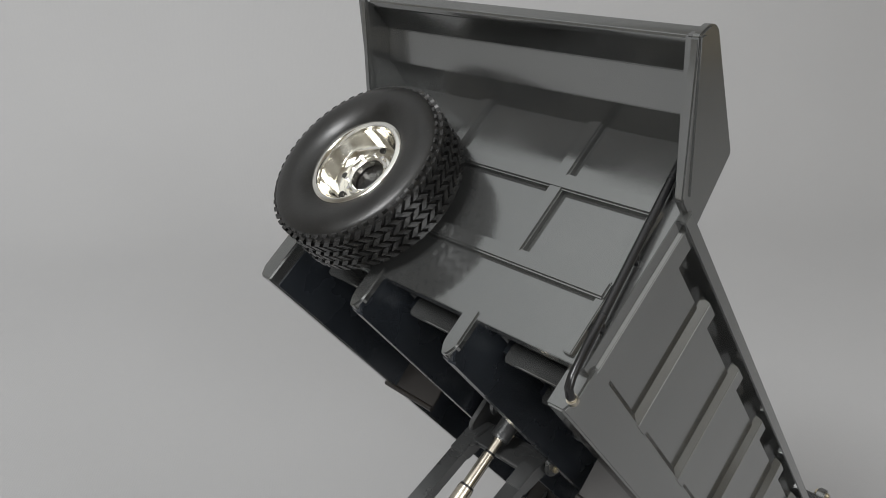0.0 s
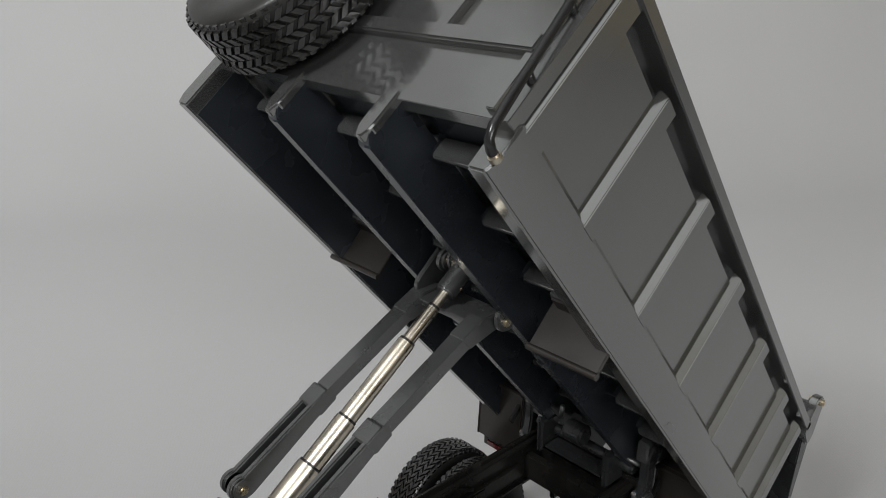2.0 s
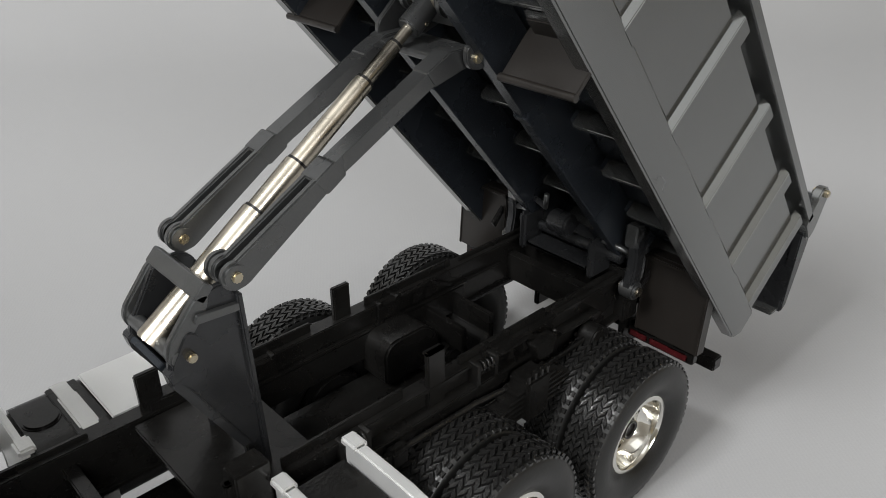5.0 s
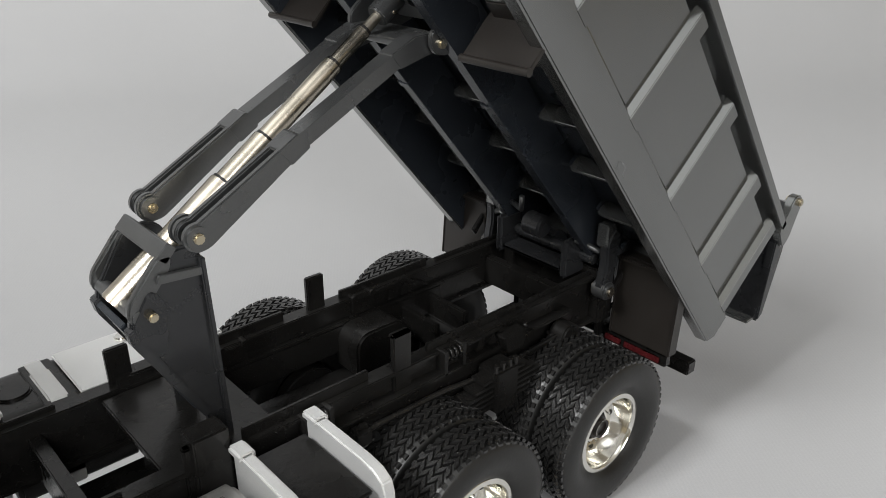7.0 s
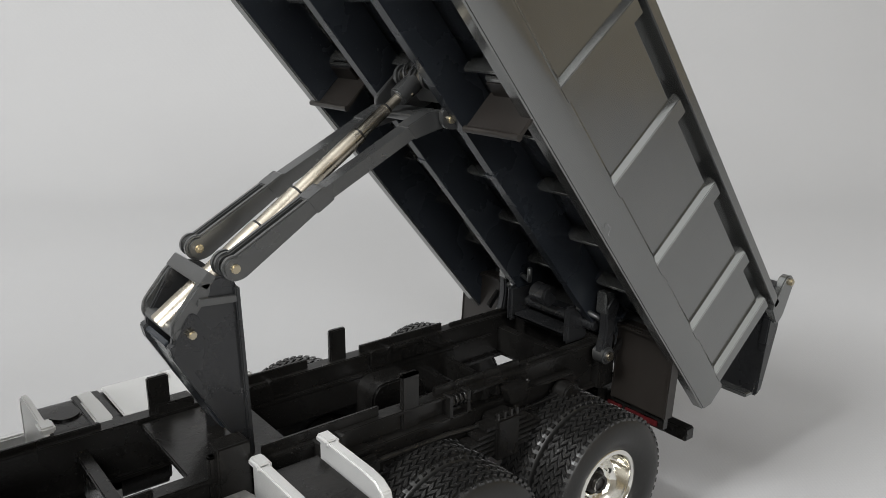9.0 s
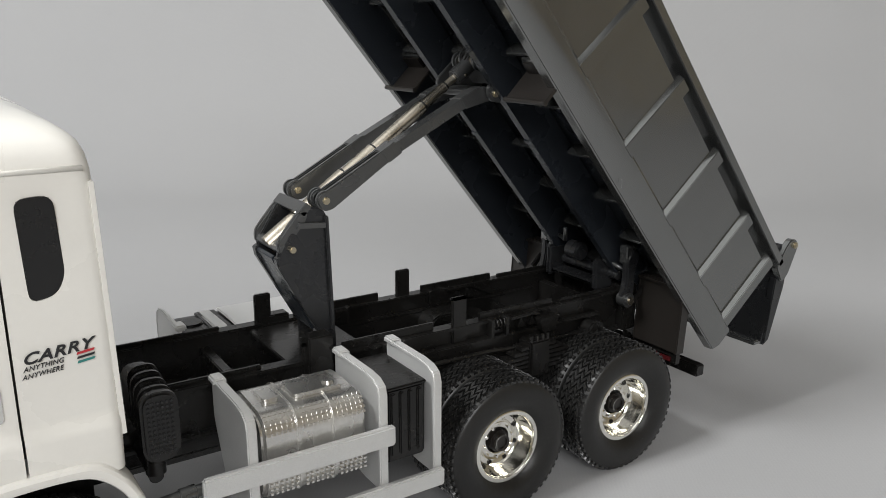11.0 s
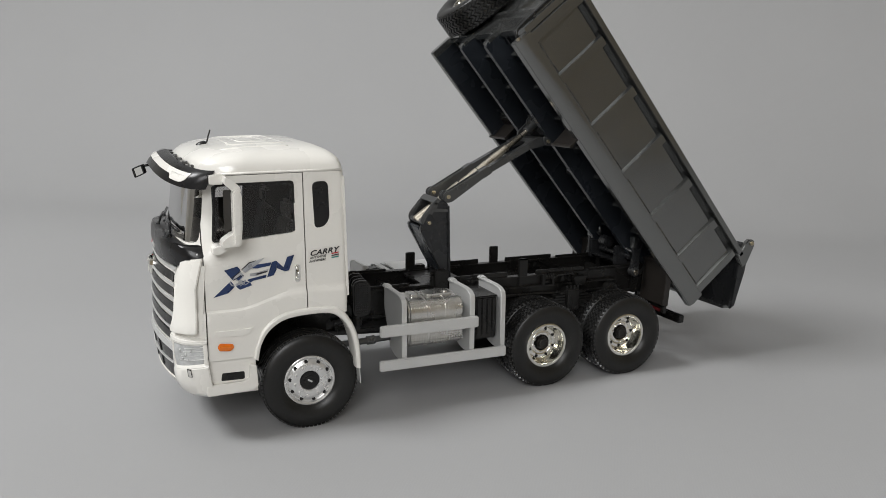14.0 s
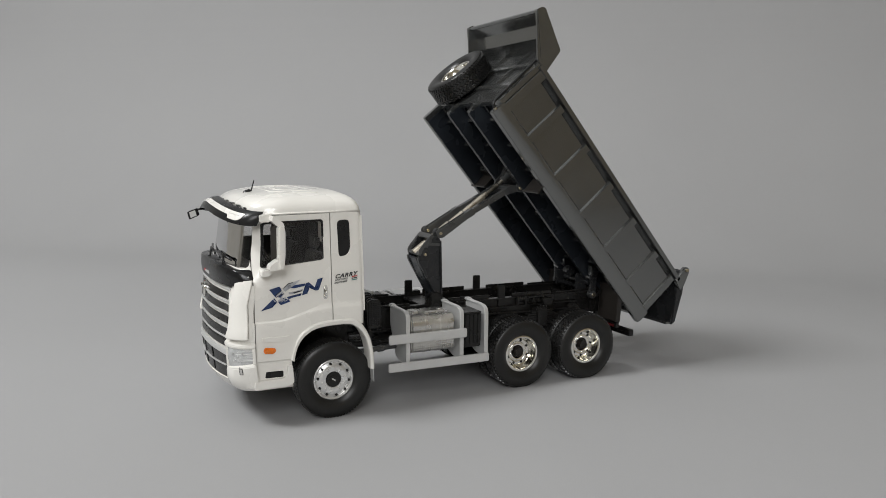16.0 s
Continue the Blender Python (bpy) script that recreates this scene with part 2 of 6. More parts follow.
def lathe(profile, seg=48, start=0.0, stop=360.0, closed=False):
    """A profile of (radius, y) turned about the y axis."""
    bm, rings, full = bmesh.new(), [], stop - start >= 360
    steps = seg if full else seg + 1
    for k in range(steps):
        a = radians(start + (stop - start) * k / seg)
        rings.append([bm.verts.new((r * math.cos(a), y, r * math.sin(a))) for r, y in profile])
    n = len(profile)
    for k in range(seg):
        a, b = rings[k], rings[(k + 1) % steps]
        for i in range(n if closed else n - 1):
            bm.faces.new((a[i], b[i], b[(i + 1) % n], a[(i + 1) % n]))
    if not full and closed:
        bm.faces.new(rings[0])
        bm.faces.new(rings[-1][::-1])
    bmesh.ops.remove_doubles(bm, verts=bm.verts, dist=1e-5)
    bmesh.ops.recalc_face_normals(bm, faces=bm.faces)
    return bm


def moved(bm, m):
    bm.transform(m)
    return bm


def mirrored(bm):
    """The same shape on the far side of the lorry."""
    bm.transform(Matrix.Translation((0, 2 * MID, 0)) @ Matrix.Diagonal((1, -1, 1, 1)))
    bmesh.ops.reverse_faces(bm, faces=bm.faces)
    return bm


def mesh_of(name, bm, mat, sharp=32):
    for f in bm.faces:
        f.smooth = True
    for e in bm.edges:
        e.smooth = not (len(e.link_faces) == 2 and e.calc_face_angle(0) > radians(sharp))
    me = bpy.data.meshes.new(name)
    bm.to_mesh(me)
    bm.free()
    me.materials.append(mat)
    return me


def part(name, bm, mat, parent, label="", m=None, sharp=32):
    """Links a bmesh, in full-size metres, as one mesh object under a thing or a part."""
    if m is not None:
        bm.transform(m)
    bm.transform(MODEL)
    ob = new(name, mesh_of(name, bm, mat, sharp))
    ob.parent = parent
    if parent is not None and parent.type == "MESH" and parent.matrix_basis != Matrix():
        ob.matrix_parent_inverse = parent.matrix_basis.inverted()
    if label:
        ob["label"] = label
    return ob


def placed(name, me, parent, m, label=""):
    ob = new(name, me)
    ob.parent = parent
    ob.matrix_basis = m
    if label:
        ob["label"] = label
    return ob


def cut(ob, cutter, operation="DIFFERENCE"):
    """Cuts a mesh object by a bmesh in full-size metres."""
    cutter.transform(MODEL)
    me = bpy.data.meshes.new("cutter")
    cutter.to_mesh(me)
    cutter.free()
    tool = new("cutter", me)
    mod = ob.modifiers.new("cut", "BOOLEAN")
    mod.object, mod.operation, mod.solver = tool, operation, "EXACT"
    got = bpy.data.meshes.new_from_object(ob.evaluated_get(bpy.context.evaluated_depsgraph_get()))
    ob.modifiers.remove(mod)
    old = ob.data
    ob.data = got
    bpy.data.meshes.remove(old)
    bpy.data.objects.remove(tool)
    bpy.data.meshes.remove(me)
    return ob


# ---- studio ----
def sweep():
    """Paper that lies on the table and bends up behind the model, turned towards the camera's side."""
    bm = bmesh.new()
    fold, radius, top, near, half = 0.40, 0.36, 1.25, -0.75, 1.45
    line = [(near, 0.0)] + [(near + (fold - near) * k / 12, 0.0) for k in range(1, 13)]
    line += [(fold + radius * math.sin(a), radius - radius * math.cos(a)) for a in (math.pi / 2 * k / 28 for k in range(1, 29))]
    line += [(fold + radius, radius + (top - radius) * k / 8) for k in range(1, 9)]
    back = [(y + (0.004 if z > 0.01 else 0.0), z - (0.003 if z < radius else 0.0)) for y, z in line][::-1]
    loop = line + back
    cols = [-half + 2 * half * k / 16 for k in range(17)]
    grid = [[bm.verts.new((x, y, z)) for y, z in loop] for x in cols]
    for a, b in zip(grid, grid[1:]):
        for k in range(len(loop)):
            j = (k + 1) % len(loop)
            bm.faces.new((a[k], b[k], b[j], a[j]))
    bmesh.ops.recalc_face_normals(bm, faces=bm.faces)
    bm.transform(pose(0.0, 0.04, 0, 0, 0, -36))
    return bm


def plain(name, bm, mat, label, category, kind="structure"):
    ob = new(name, mesh_of(name, bm, mat))
    return tagged(ob, label, category, kind=kind)


plain("backdrop", sweep(), PAPER, "plain grey paper sweep that curves up behind the model", "backdrop")
plain("table_top", moved(box(-1.2, 1.2, -1.0, 1.0, -0.045, -0.004, 0.004), pose(0, 0.04, 0, 0, 0, -36)), WOODM, "plain wooden table top under the paper", "table")
# Unseen room added round the set; wall colours steer what the paint mirrors.
plain("floor", box(-2.4, 2.4, -2.6, 2.2, -0.85, -0.75, 0), WOODM, "plain brown room floor", "floor")
plain("ceiling", box(-2.4, 2.4, -2.6, 2.2, 1.75, 1.85, 0), WALLM, "plain pale room ceiling", "ceiling")
plain("wall_north", box(-2.4, 2.4, 2.2, 2.3, -0.75, 1.75, 0), WALLM, "plain pale room wall", "wall")
plain("wall_south", box(-2.4, 2.4, -2.7, -2.6, -0.75, 1.75, 0), BEIGEM, "unseen beige wall added for warm reflections", "wall")
plain("wall_west", box(-2.5, -2.4, -2.6, 2.2, -0.75, 1.75, 0), WALLM, "plain pale room wall", "wall")
plain("wall_east", box(2.4, 2.5, -2.6, 2.2, -0.75, 1.75, 0), BEIGEM, "unseen beige wall added for warm reflections", "wall")

truck = new("model_dump_truck")
tagged(truck, "white-cab die-cast model tipper lorry with dark grey raised body", "model truck")


# ---- tipper body ----
NEAR, FAR = -0.14, 2.54
HEAD, TAIL, LOW, RAIL, TOP = -4.36, 1.0, 2.57, 2.865, 3.895


def side_wall(sign):
    """Panel, rails and posts of one side; sign 1 builds the near one, -1 the far one."""
    def y(v):
        return NEAR + v if sign > 0 else FAR - v

    def span(v0, v1):
        return sorted((y(v0), y(v1)))

    face = [(y(0.055), RAIL - 0.02), (y(0.055), TOP - 0.215), (y(0.15), TOP - 0.135), (y(0.15), TOP - 0.09), (y(0.185), TOP - 0.09), (y(0.185), RAIL - 0.02)]
    panel = part("side_panel", prism(face, "x", HEAD + 0.1, TAIL - 0.02, 0.004), GREY, dump_body, m=BODY)
    low = LOW if sign > 0 else LOW - 0.15
    outline = [(y(0.0), RAIL - 0.012), (y(0.0), low + 0.075), (y(0.035), low), (y(0.15), low), (y(0.15), RAIL + 0.02), (y(0.05), RAIL + 0.02)]
    part("bottom_rail", prism(outline, "x", HEAD + (0.07 if sign > 0 else 0.0), TAIL, 0.012), GREY, dump_body, m=BODY)
    outline = [(y(-0.015), TOP - 0.105), (y(-0.015), TOP - 0.02), (y(0.01), TOP), (y(0.19), TOP), (y(0.19), TOP - 0.095)]
    part("top_rail", prism(outline, "x", HEAD + 0.04, TAIL + 0.02, 0.008), GREY, dump_body, m=BODY)
    outline = [(HEAD - 0.03, y(0.17)), (HEAD - 0.03, y(0.115)), (HEAD + 0.082, y(0.070)), (HEAD + 0.115, y(0.004)), (HEAD + 0.28, y(0.006)), (HEAD + 0.30, y(0.07)), (HEAD + 0.30, y(0.17))]
    part("front_post", prism(outline, "z", RAIL - 0.03, TOP - 0.10, 0.005), GREY, dump_body, m=BODY)
    # thin dark sheet standing in for shade on the rail's inner face
    part("rail_shade_sheet", box(HEAD + 0.10, TAIL - 0.01, *span(0.152, 0.158), low + 0.012, 2.875, 0), UNDER_SHADE, dump_body, m=BODY)
    for u in (-3.545, -2.63, -1.71, -0.805, 0.09, 0.775):
        wide = 0.195 if u < 0.7 else 0.175
        outline = [(u + 0.005, y(0.07)), (u + 0.038, y(0.006)), (u + wide - 0.02, y(0.006)), (u + wide, y(0.07))]
        rib = prism(outline, "z", RAIL - 0.02, TOP - 0.125, 0.006)
        for v in rib.verts:  # the upper end is pressed back
            if v.co.z > TOP - 0.2 and abs(v.co.y - y(0.0)) < 0.03:
                v.co.z -= 0.022
        part("side_rib", rib, GREY, panel, m=BODY)
    # rolled-in edge where the panel meets the bottom rail
    part("panel_lip", prism([(y(0.057), RAIL + 0.018), (y(0.028), RAIL + 0.004), (y(0.057), RAIL + 0.045)], "x", HEAD + 0.22, TAIL - 0.05, 0), GREY, panel, m=BODY)
    return panel


# floor plate in the shade tone, darker than the body's own grey
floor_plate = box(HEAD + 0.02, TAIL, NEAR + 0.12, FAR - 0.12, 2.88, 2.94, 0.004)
dump_body = part("dump_body", floor_plate, UNDER_SHADE, truck, "dark grey painted tipper body with ribbed sides, raised", m=BODY)
side_wall(1)
side_wall(-1)

# headboard with its raised bars
wall_outline = rounded([(NEAR + 0.02, 2.8), (FAR - 0.02, 2.8), (FAR - 0.02, 4.3), (NEAR + 0.02, 4.3)], 0.01)
headboard = part("headboard", prism(wall_outline, "x", HEAD, HEAD + 0.09, 0.004), GREY, dump_body, m=BODY)
for w0, w1 in ((3.74, 3.855), (3.18, 3.29)):
    part("cross_bar", box(HEAD - 0.05, HEAD + 0.01, NEAR + 0.12, FAR - 0.12, w0, w1, 0.012), GREY, headboard, m=BODY)
for y0, w0, w1 in ((1.575, 3.855, 4.25), (0.645, 3.855, 4.25), (0.62, 3.29, 3.74), (1.55, 3.29, 3.74)):
    part("upright_bar", box(HEAD - 0.045, HEAD + 0.01, y0, y0 + 0.105, w0 - 0.03, w1 + 0.03, 0.012), GREY, headboard, m=BODY)

# cab guard: a folded sheet between two shaped cheeks
FOLD = [(HEAD + 0.03, 4.265), (-4.64, 4.262), (-4.83, 4.40), (-5.07, 4.415)]


def guard_sheet():
    lower = FOLD
    upper = [(u + 0.02, w + 0.06) for u, w in FOLD][::-1]
    return prism(lower + upper, "y", NEAR + 0.03, FAR - 0.03, 0.004)


cab_guard = part("cab_guard", guard_sheet(), GREY, dump_body, m=BODY)
part("guard_lip", prism(rounded([(-5.11, 4.385), (-5.05, 4.375), (-5.03, 4.48), (-5.09, 4.49)], 0.02), "y", NEAR + 0.03, FAR - 0.03, 0.006), GREY, cab_guard, m=BODY)
cheek = [(HEAD + 0.20, TOP - 0.04), (HEAD + 0.09, 4.34), (-5.04, 4.545), (-5.10, 4.50), (-5.13, 4.38), (HEAD - 0.07, TOP - 0.05)]
for y0, y1 in ((NEAR, NEAR + 0.055), (FAR - 0.055, FAR)):
    part("guard_cheek", prism(rounded(cheek, 0.03), "y", y0, y1, 0.014), GREY, cab_guard, m=BODY)
    edge = [(HEAD - 0.05, TOP + 0.0), (-5.13, 4.38), (-5.10, 4.44), (HEAD - 0.0, TOP + 0.04)]
    part("cheek_flange", prism(edge, "y", y0 - 0.008, y1 + 0.03, 0.012), GREY, cab_guard, m=BODY)

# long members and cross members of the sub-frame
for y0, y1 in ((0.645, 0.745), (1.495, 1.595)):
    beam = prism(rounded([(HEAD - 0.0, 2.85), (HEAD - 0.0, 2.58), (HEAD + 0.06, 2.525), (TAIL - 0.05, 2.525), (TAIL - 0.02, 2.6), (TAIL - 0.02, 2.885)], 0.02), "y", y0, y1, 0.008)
    # beams have shade in their colour; only the front cap keeps plain grey
    beam_ob = part("sub_frame_beam", beam, UNDER_SHADE, dump_body, m=BODY)
    part("beam_flange", box(HEAD + 0.06, TAIL - 0.3, y0 - 0.012, y0 + 0.05, 2.518, 2.535, 0.004), UNDER_SHADE, beam_ob, m=BODY)
    part("beam_flange", box(-1.95, -1.9, y0 - 0.02, y1, 2.512, 2.56, 0.004), UNDER_SHADE, beam_ob, m=BODY)
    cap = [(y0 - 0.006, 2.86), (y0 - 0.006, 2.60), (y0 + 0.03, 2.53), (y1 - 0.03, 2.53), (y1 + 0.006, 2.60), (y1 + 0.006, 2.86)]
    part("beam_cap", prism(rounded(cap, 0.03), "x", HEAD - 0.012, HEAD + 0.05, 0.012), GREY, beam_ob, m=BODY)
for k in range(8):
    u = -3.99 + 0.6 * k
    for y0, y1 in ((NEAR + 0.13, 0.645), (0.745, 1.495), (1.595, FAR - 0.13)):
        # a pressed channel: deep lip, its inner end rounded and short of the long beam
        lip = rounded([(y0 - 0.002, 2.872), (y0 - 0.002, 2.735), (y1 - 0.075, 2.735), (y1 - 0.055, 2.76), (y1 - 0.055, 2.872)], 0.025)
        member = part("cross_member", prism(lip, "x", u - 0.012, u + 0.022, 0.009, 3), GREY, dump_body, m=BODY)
        # the web behind the lip is darkened for shade as well
        part("member_web", box(u + 0.02, u + 0.07, y0 - 0.002, y1 + 0.002, 2.79, 2.882, 0.006), UNDER_SHADE, member, m=BODY)
# mudguard plates under the body
for y0, y1 in ((NEAR + 0.045, 0.43), (1.93, 2.50)):
    outline = [(-2.60, 2.80), (-2.60, 2.69), (-2.575, 2.42), (-2.545, 2.42), (-2.57, 2.69), (-2.57, 2.80)]
    guard = part("mudguard_plate", prism(outline, "y", y0, y1, 0.006), FLAP, dump_body, "brown-black angled plastic plate", m=BODY)
    part("plate_lip", cyl((-2.565, y0 - 0.004, 2.42), (-2.565, y1 + 0.004, 2.42), 0.024, seg=12), FLAP, guard, m=BODY)
    part("plate_fold", box(-2.72, -2.59, y0 + 0.14, y1 - 0.05, 2.71, 2.745, 0.008), FLAP, guard, m=BODY)
    part("plate_fold", box(-2.76, -2.71, y0 + 0.10, y1 - 0.05, 2.72, 2.83, 0.012), GREY, guard, m=BODY)

# front ladder rail
rail_path = [(-4.30, NEAR + 0.01, 2.645), (-4.35, NEAR + 0.012, 2.648), (-4.395, NEAR + 0.016, 2.672), (-4.415, NEAR + 0.022, 2.73)]
rail_path += [(-4.415, NEAR + 0.022 + 0.0155 * k, 2.73 + 0.155 * k) for k in range(1, 11)]
ladder_rail = part("hand_rail", tube(rail_path, 0.025), GLOSS_BLACK, dump_body, "thin brown-black hand rail", m=BODY)
part("rail_shoe", cyl((-4.33, NEAR + 0.01, 2.645), (-4.285, NEAR + 0.008, 2.643), 0.033, seg=14, bevel=0.008), STEEL, ladder_rail, m=BODY)
for w in (3.05, 3.48):
    y0 = NEAR + 0.022 + 0.1 * (w - 2.73)
    part("rail_stay", tube([(-4.415, y0, w), (-4.37, y0 - 0.004, w - 0.012), (-4.31, y0 - 0.012, w - 0.03)], 0.023, 10), GLOSS_BLACK, ladder_rail, m=BODY)
# tailgate, hanging from its top hinge
gate_outline = [(3.66, 1.88), (3.75, 1.86), (3.69, 1.40), (3.52, 0.80), (3.46, 0.77), (3.42, 0.80), (3.58, 1.40), (3.60, 1.84)]
tailgate = part("tailgate", prism(gate_outline, "y", NEAR + 0.04, FAR - 0.04, 0.012), TOWER, truck, "dark grey tailgate swung open")
for y0 in (NEAR + 0.02, 0.7, 1.6, FAR - 0.1):
    part("gate_rib", prism([(3.60, 1.80), (3.775, 1.84), (3.725, 1.40), (3.555, 0.81), (3.465, 0.755)], "y", y0, y0 + 0.08, 0.012), TOWER, tailgate)
part("gate_foot", box(3.33, 3.48, NEAR + 0.045, FAR - 0.04, 0.775, 0.82, 0.01), GREY, tailgate)
for y0, y1 in ((NEAR - 0.015, NEAR + 0.065), (FAR - 0.065, FAR + 0.015)):
    hinge = part("gate_hinge", prism(rounded([(3.50, 1.66), (3.66, 1.88), (3.73, 1.945), (3.83, 1.92), (3.85, 1.83), (3.72, 1.54), (3.62, 1.46)], 0.05), "y", y0, y1, 0.012), GREY, tailgate)
    part("hinge_pin", cyl((3.775, y0 - 0.03, 1.87), (3.775, y1 + 0.03, 1.87), 0.035, bevel=0.01), BRASS, hinge, "small bright metal pin")

# spare wheel sits on the headboard; see the wheels below

# ---- hoist ----
HOIST_MID = 1.12
top_bar = prism(rounded([(-1.555, 2.652), (-1.483, 2.725), (-1.435, 2.68), (-1.505, 2.605)], 0.012), "y", 0.845, 1.40, 0.010)
hoist = part("hoist", top_bar, ARM, truck, "dark grey telescopic tipping hoist with steel ram")
for out, yo, yc, inset in ((-1, 0.892, 0.897, 0.042), (1, 1.40, 1.348, -0.05)):
    def lay(a, b):
        return sorted((yc + a * out, yc + b * out))

    def lay2(a, b):
        return sorted((yo + (a + inset) * out, yo + (b + inset) * out))
    # tower plate with its stiffened edges
    outline = [(-1.268, 1.40), (-1.305, 2.62), (-1.38, 2.68), (-1.55, 2.66), (-1.63, 2.52), (-1.75, 2.33), (-1.74, 2.23), (-1.40, 1.62), (-1.39, 1.40)]
    plate = part("tower_plate", prism(rounded(outline, 0.05), "y", *lay2(-0.045, 0.0), 0.01), TOWER, hoist)
    part("tower_flange", prism([(-1.263, 1.42), (-1.300, 2.60), (-1.332, 2.60), (-1.298, 1.42)], "y", *lay2(-0.05, 0.035), 0.008), TOWER, plate)
    part("tower_flange", prism([(-1.77, 2.29), (-1.755, 2.21), (-1.42, 1.60), (-1.375, 1.62), (-1.70, 2.23), (-1.73, 2.31)], "y", *lay2(-0.05, 0.03), 0.008), TOWER, plate)
    part("tower_collar", prism(rounded([(-1.325, 2.50), (-1.325, 2.545), (-1.56, 2.565), (-1.58, 2.52)], 0.01), "y", *lay2(-0.01, 0.03), 0.008), ARM, plate)
    part("bolt_plate", prism(rounded([(-1.62, 2.50), (-1.545, 2.43), (-1.555, 2.17), (-1.66, 2.14), (-1.75, 2.30)], 0.06), "y", *lay2(-0.005, 0.018), 0.006), TOWER, plate)
    part("hinge_boss", cyl((-1.348, yo - 0.06 * out, 2.74), (-1.348, yo - 0.01 * out, 2.74), 0.085, bevel=0.012), ARM, plate)
    # crank from the top bar down to the foot of the ram
    crank = prism(rounded([(-1.46, 2.66), (-1.55, 2.66), (-1.735, 2.44), (-1.75, 2.37), (-1.715, 2.29), (-1.65, 2.29), (-1.615, 2.345), (-1.63, 2.385), (-1.475, 2.575)], 0.04), "y", *lay(0.0, 0.052), 0.014)
    crank_ob = part("crank", crank, ARM, hoist)
    part("crank_boss", cyl((-1.688, yc, 2.355), (-1.688, yc + 0.060 * out, 2.355), 0.052, bevel=0.012), ARM, crank_ob)
    bolt_y = lay2(0.0, 0.062)
    part("bolt", cyl((-1.632, bolt_y[0], 2.355), (-1.632, bolt_y[1], 2.355), 0.030, seg=10, bevel=0.008), BRASS, crank_ob, "small brass bolt")
# web has the arms' paint; its shade is painted in with the darker tone
part("tower_web", prism([(-1.76, 2.27), (-1.73, 2.29), (-1.38, 1.62), (-1.42, 1.58)], "y", 0.96, 1.31, 0.006), UNDER_SHADE, hoist)
part("tower_shelf", box(-1.44, -1.38, 0.885, 1.355, 2.30, 2.60, 0.01), ARM, hoist)
# lower forked arms, upper arms and the yoke
for y0, y1 in ((0.765, 0.905), (1.335, 1.475)):
    def strut(pts, a, b, bev=0.014):
        return prism(rounded(pts, 0.03), "y", a, b, bev)
    lower = [(-1.43, 2.72), (-1.41, 2.787), (-1.34, 2.815), (-0.71, 3.165), (-0.64, 3.08), (-1.28, 2.66), (-1.36, 2.648)]
    fork = part("fork_arm", join(strut(lower, y0, y0 + 0.045), strut(lower, y1 - 0.045, y1)), ARM, hoist)
    part("fork_web", prism([(-1.16, 2.80), (-0.76, 3.05), (-0.70, 3.04), (-1.13, 2.75)], "y", y0 + 0.03, y1 - 0.03, 0.0), TOWER, fork)
    part("fork_block", prism(rounded([(-0.83, 3.10), (-0.695, 3.18), (-0.613, 3.085), (-0.75, 3.0)], 0.02), "y", y0 - 0.004, y1 + 0.004, 0.008), ARM, fork)
    for yy in (y0, y1):
        d = -1 if yy == y0 else 1
        part("arm_boss", cyl((-1.348, yy - 0.045 * d, 2.74), (-1.348, yy + 0.010 * d, 2.74), 0.080, bevel=0.015), ARM, fork)
        part("pin", cyl((-1.348, yy, 2.74), (-1.348, yy + 0.030 * d, 2.74), 0.033, seg=10, bevel=0.008), BRASS, fork, "small brass pin")
    upper = [(-0.685, 3.165), (-0.62, 3.09), (0.055, 3.435), (0.0, 3.515)]
    arm = part("upper_arm", prism(rounded(upper, 0.012), "y", y0 + 0.010, y1 - 0.010, 0.010), ARM, hoist)
    part("arm_sleeve", prism(rounded([(-0.028, 3.512), (0.038, 3.418), (0.26, 3.475), (0.37, 3.49), (0.385, 3.56), (0.33, 3.605), (0.16, 3.60)], 0.02), "y", y0 + 0.004, y1 - 0.004, 0.008), ARM, arm)
yoke = part("yoke", prism(rounded([(0.10, 3.575), (0.12, 3.52), (0.38, 3.53), (0.36, 3.60)], 0.02), "y", 0.89, 1.35, 0.010), ARM, hoist)
part("yoke_tube", cyl((0.32, 0.76, 3.547), (0.32, 1.48, 3.547), 0.05, bevel=0.01), ARM, yoke)
# hanger under the body: two cheeks joined by a plate
ear = [(-2.72, 2.84), (-2.71, 2.47), (-2.66, 2.42), (-2.50, 2.445), (-2.42, 2.52), (-2.30, 2.84)]
for yy, d in ((0.735, -1), (1.43, 1)):
    outline = ear if d > 0 else [(-2.60, 2.84), (-2.62, 2.50), (-2.565, 2.45), (-2.50, 2.445), (-2.43, 2.50), (-2.30, 2.84)]
    ch = part("yoke_bracket", prism(rounded(outline, 0.04), "y", yy - 0.02, yy + 0.02, 0.010), ARM, yoke, m=BODY)
    part("pin", cyl((0.315, yy, 3.547), (0.315, yy + 0.045 * d, 3.547), 0.033, seg=12, bevel=0.008), BRASS, ch, "small brass pin")
part("hanger_plate", box(-2.725, -2.40, 0.77, 1.43, 2.745, 2.79, 0.012), ARM, hoist, m=BODY)
# head of the ram between lugs on the body
for y0 in (0.99, 1.09, 1.19):
    part("ram_lug", prism(rounded([(0.28, 3.76), (0.25, 3.88), (0.33, 3.95), (0.45, 3.93), (0.52, 3.84), (0.46, 3.74)], 0.05), "y", y0, y0 + 0.045, 0.012), ARM, hoist)
part("ram_pin", cyl((0.32, 0.90, 3.82), (0.32, 1.34, 3.82), 0.045, bevel=0.01), STEEL, hoist)
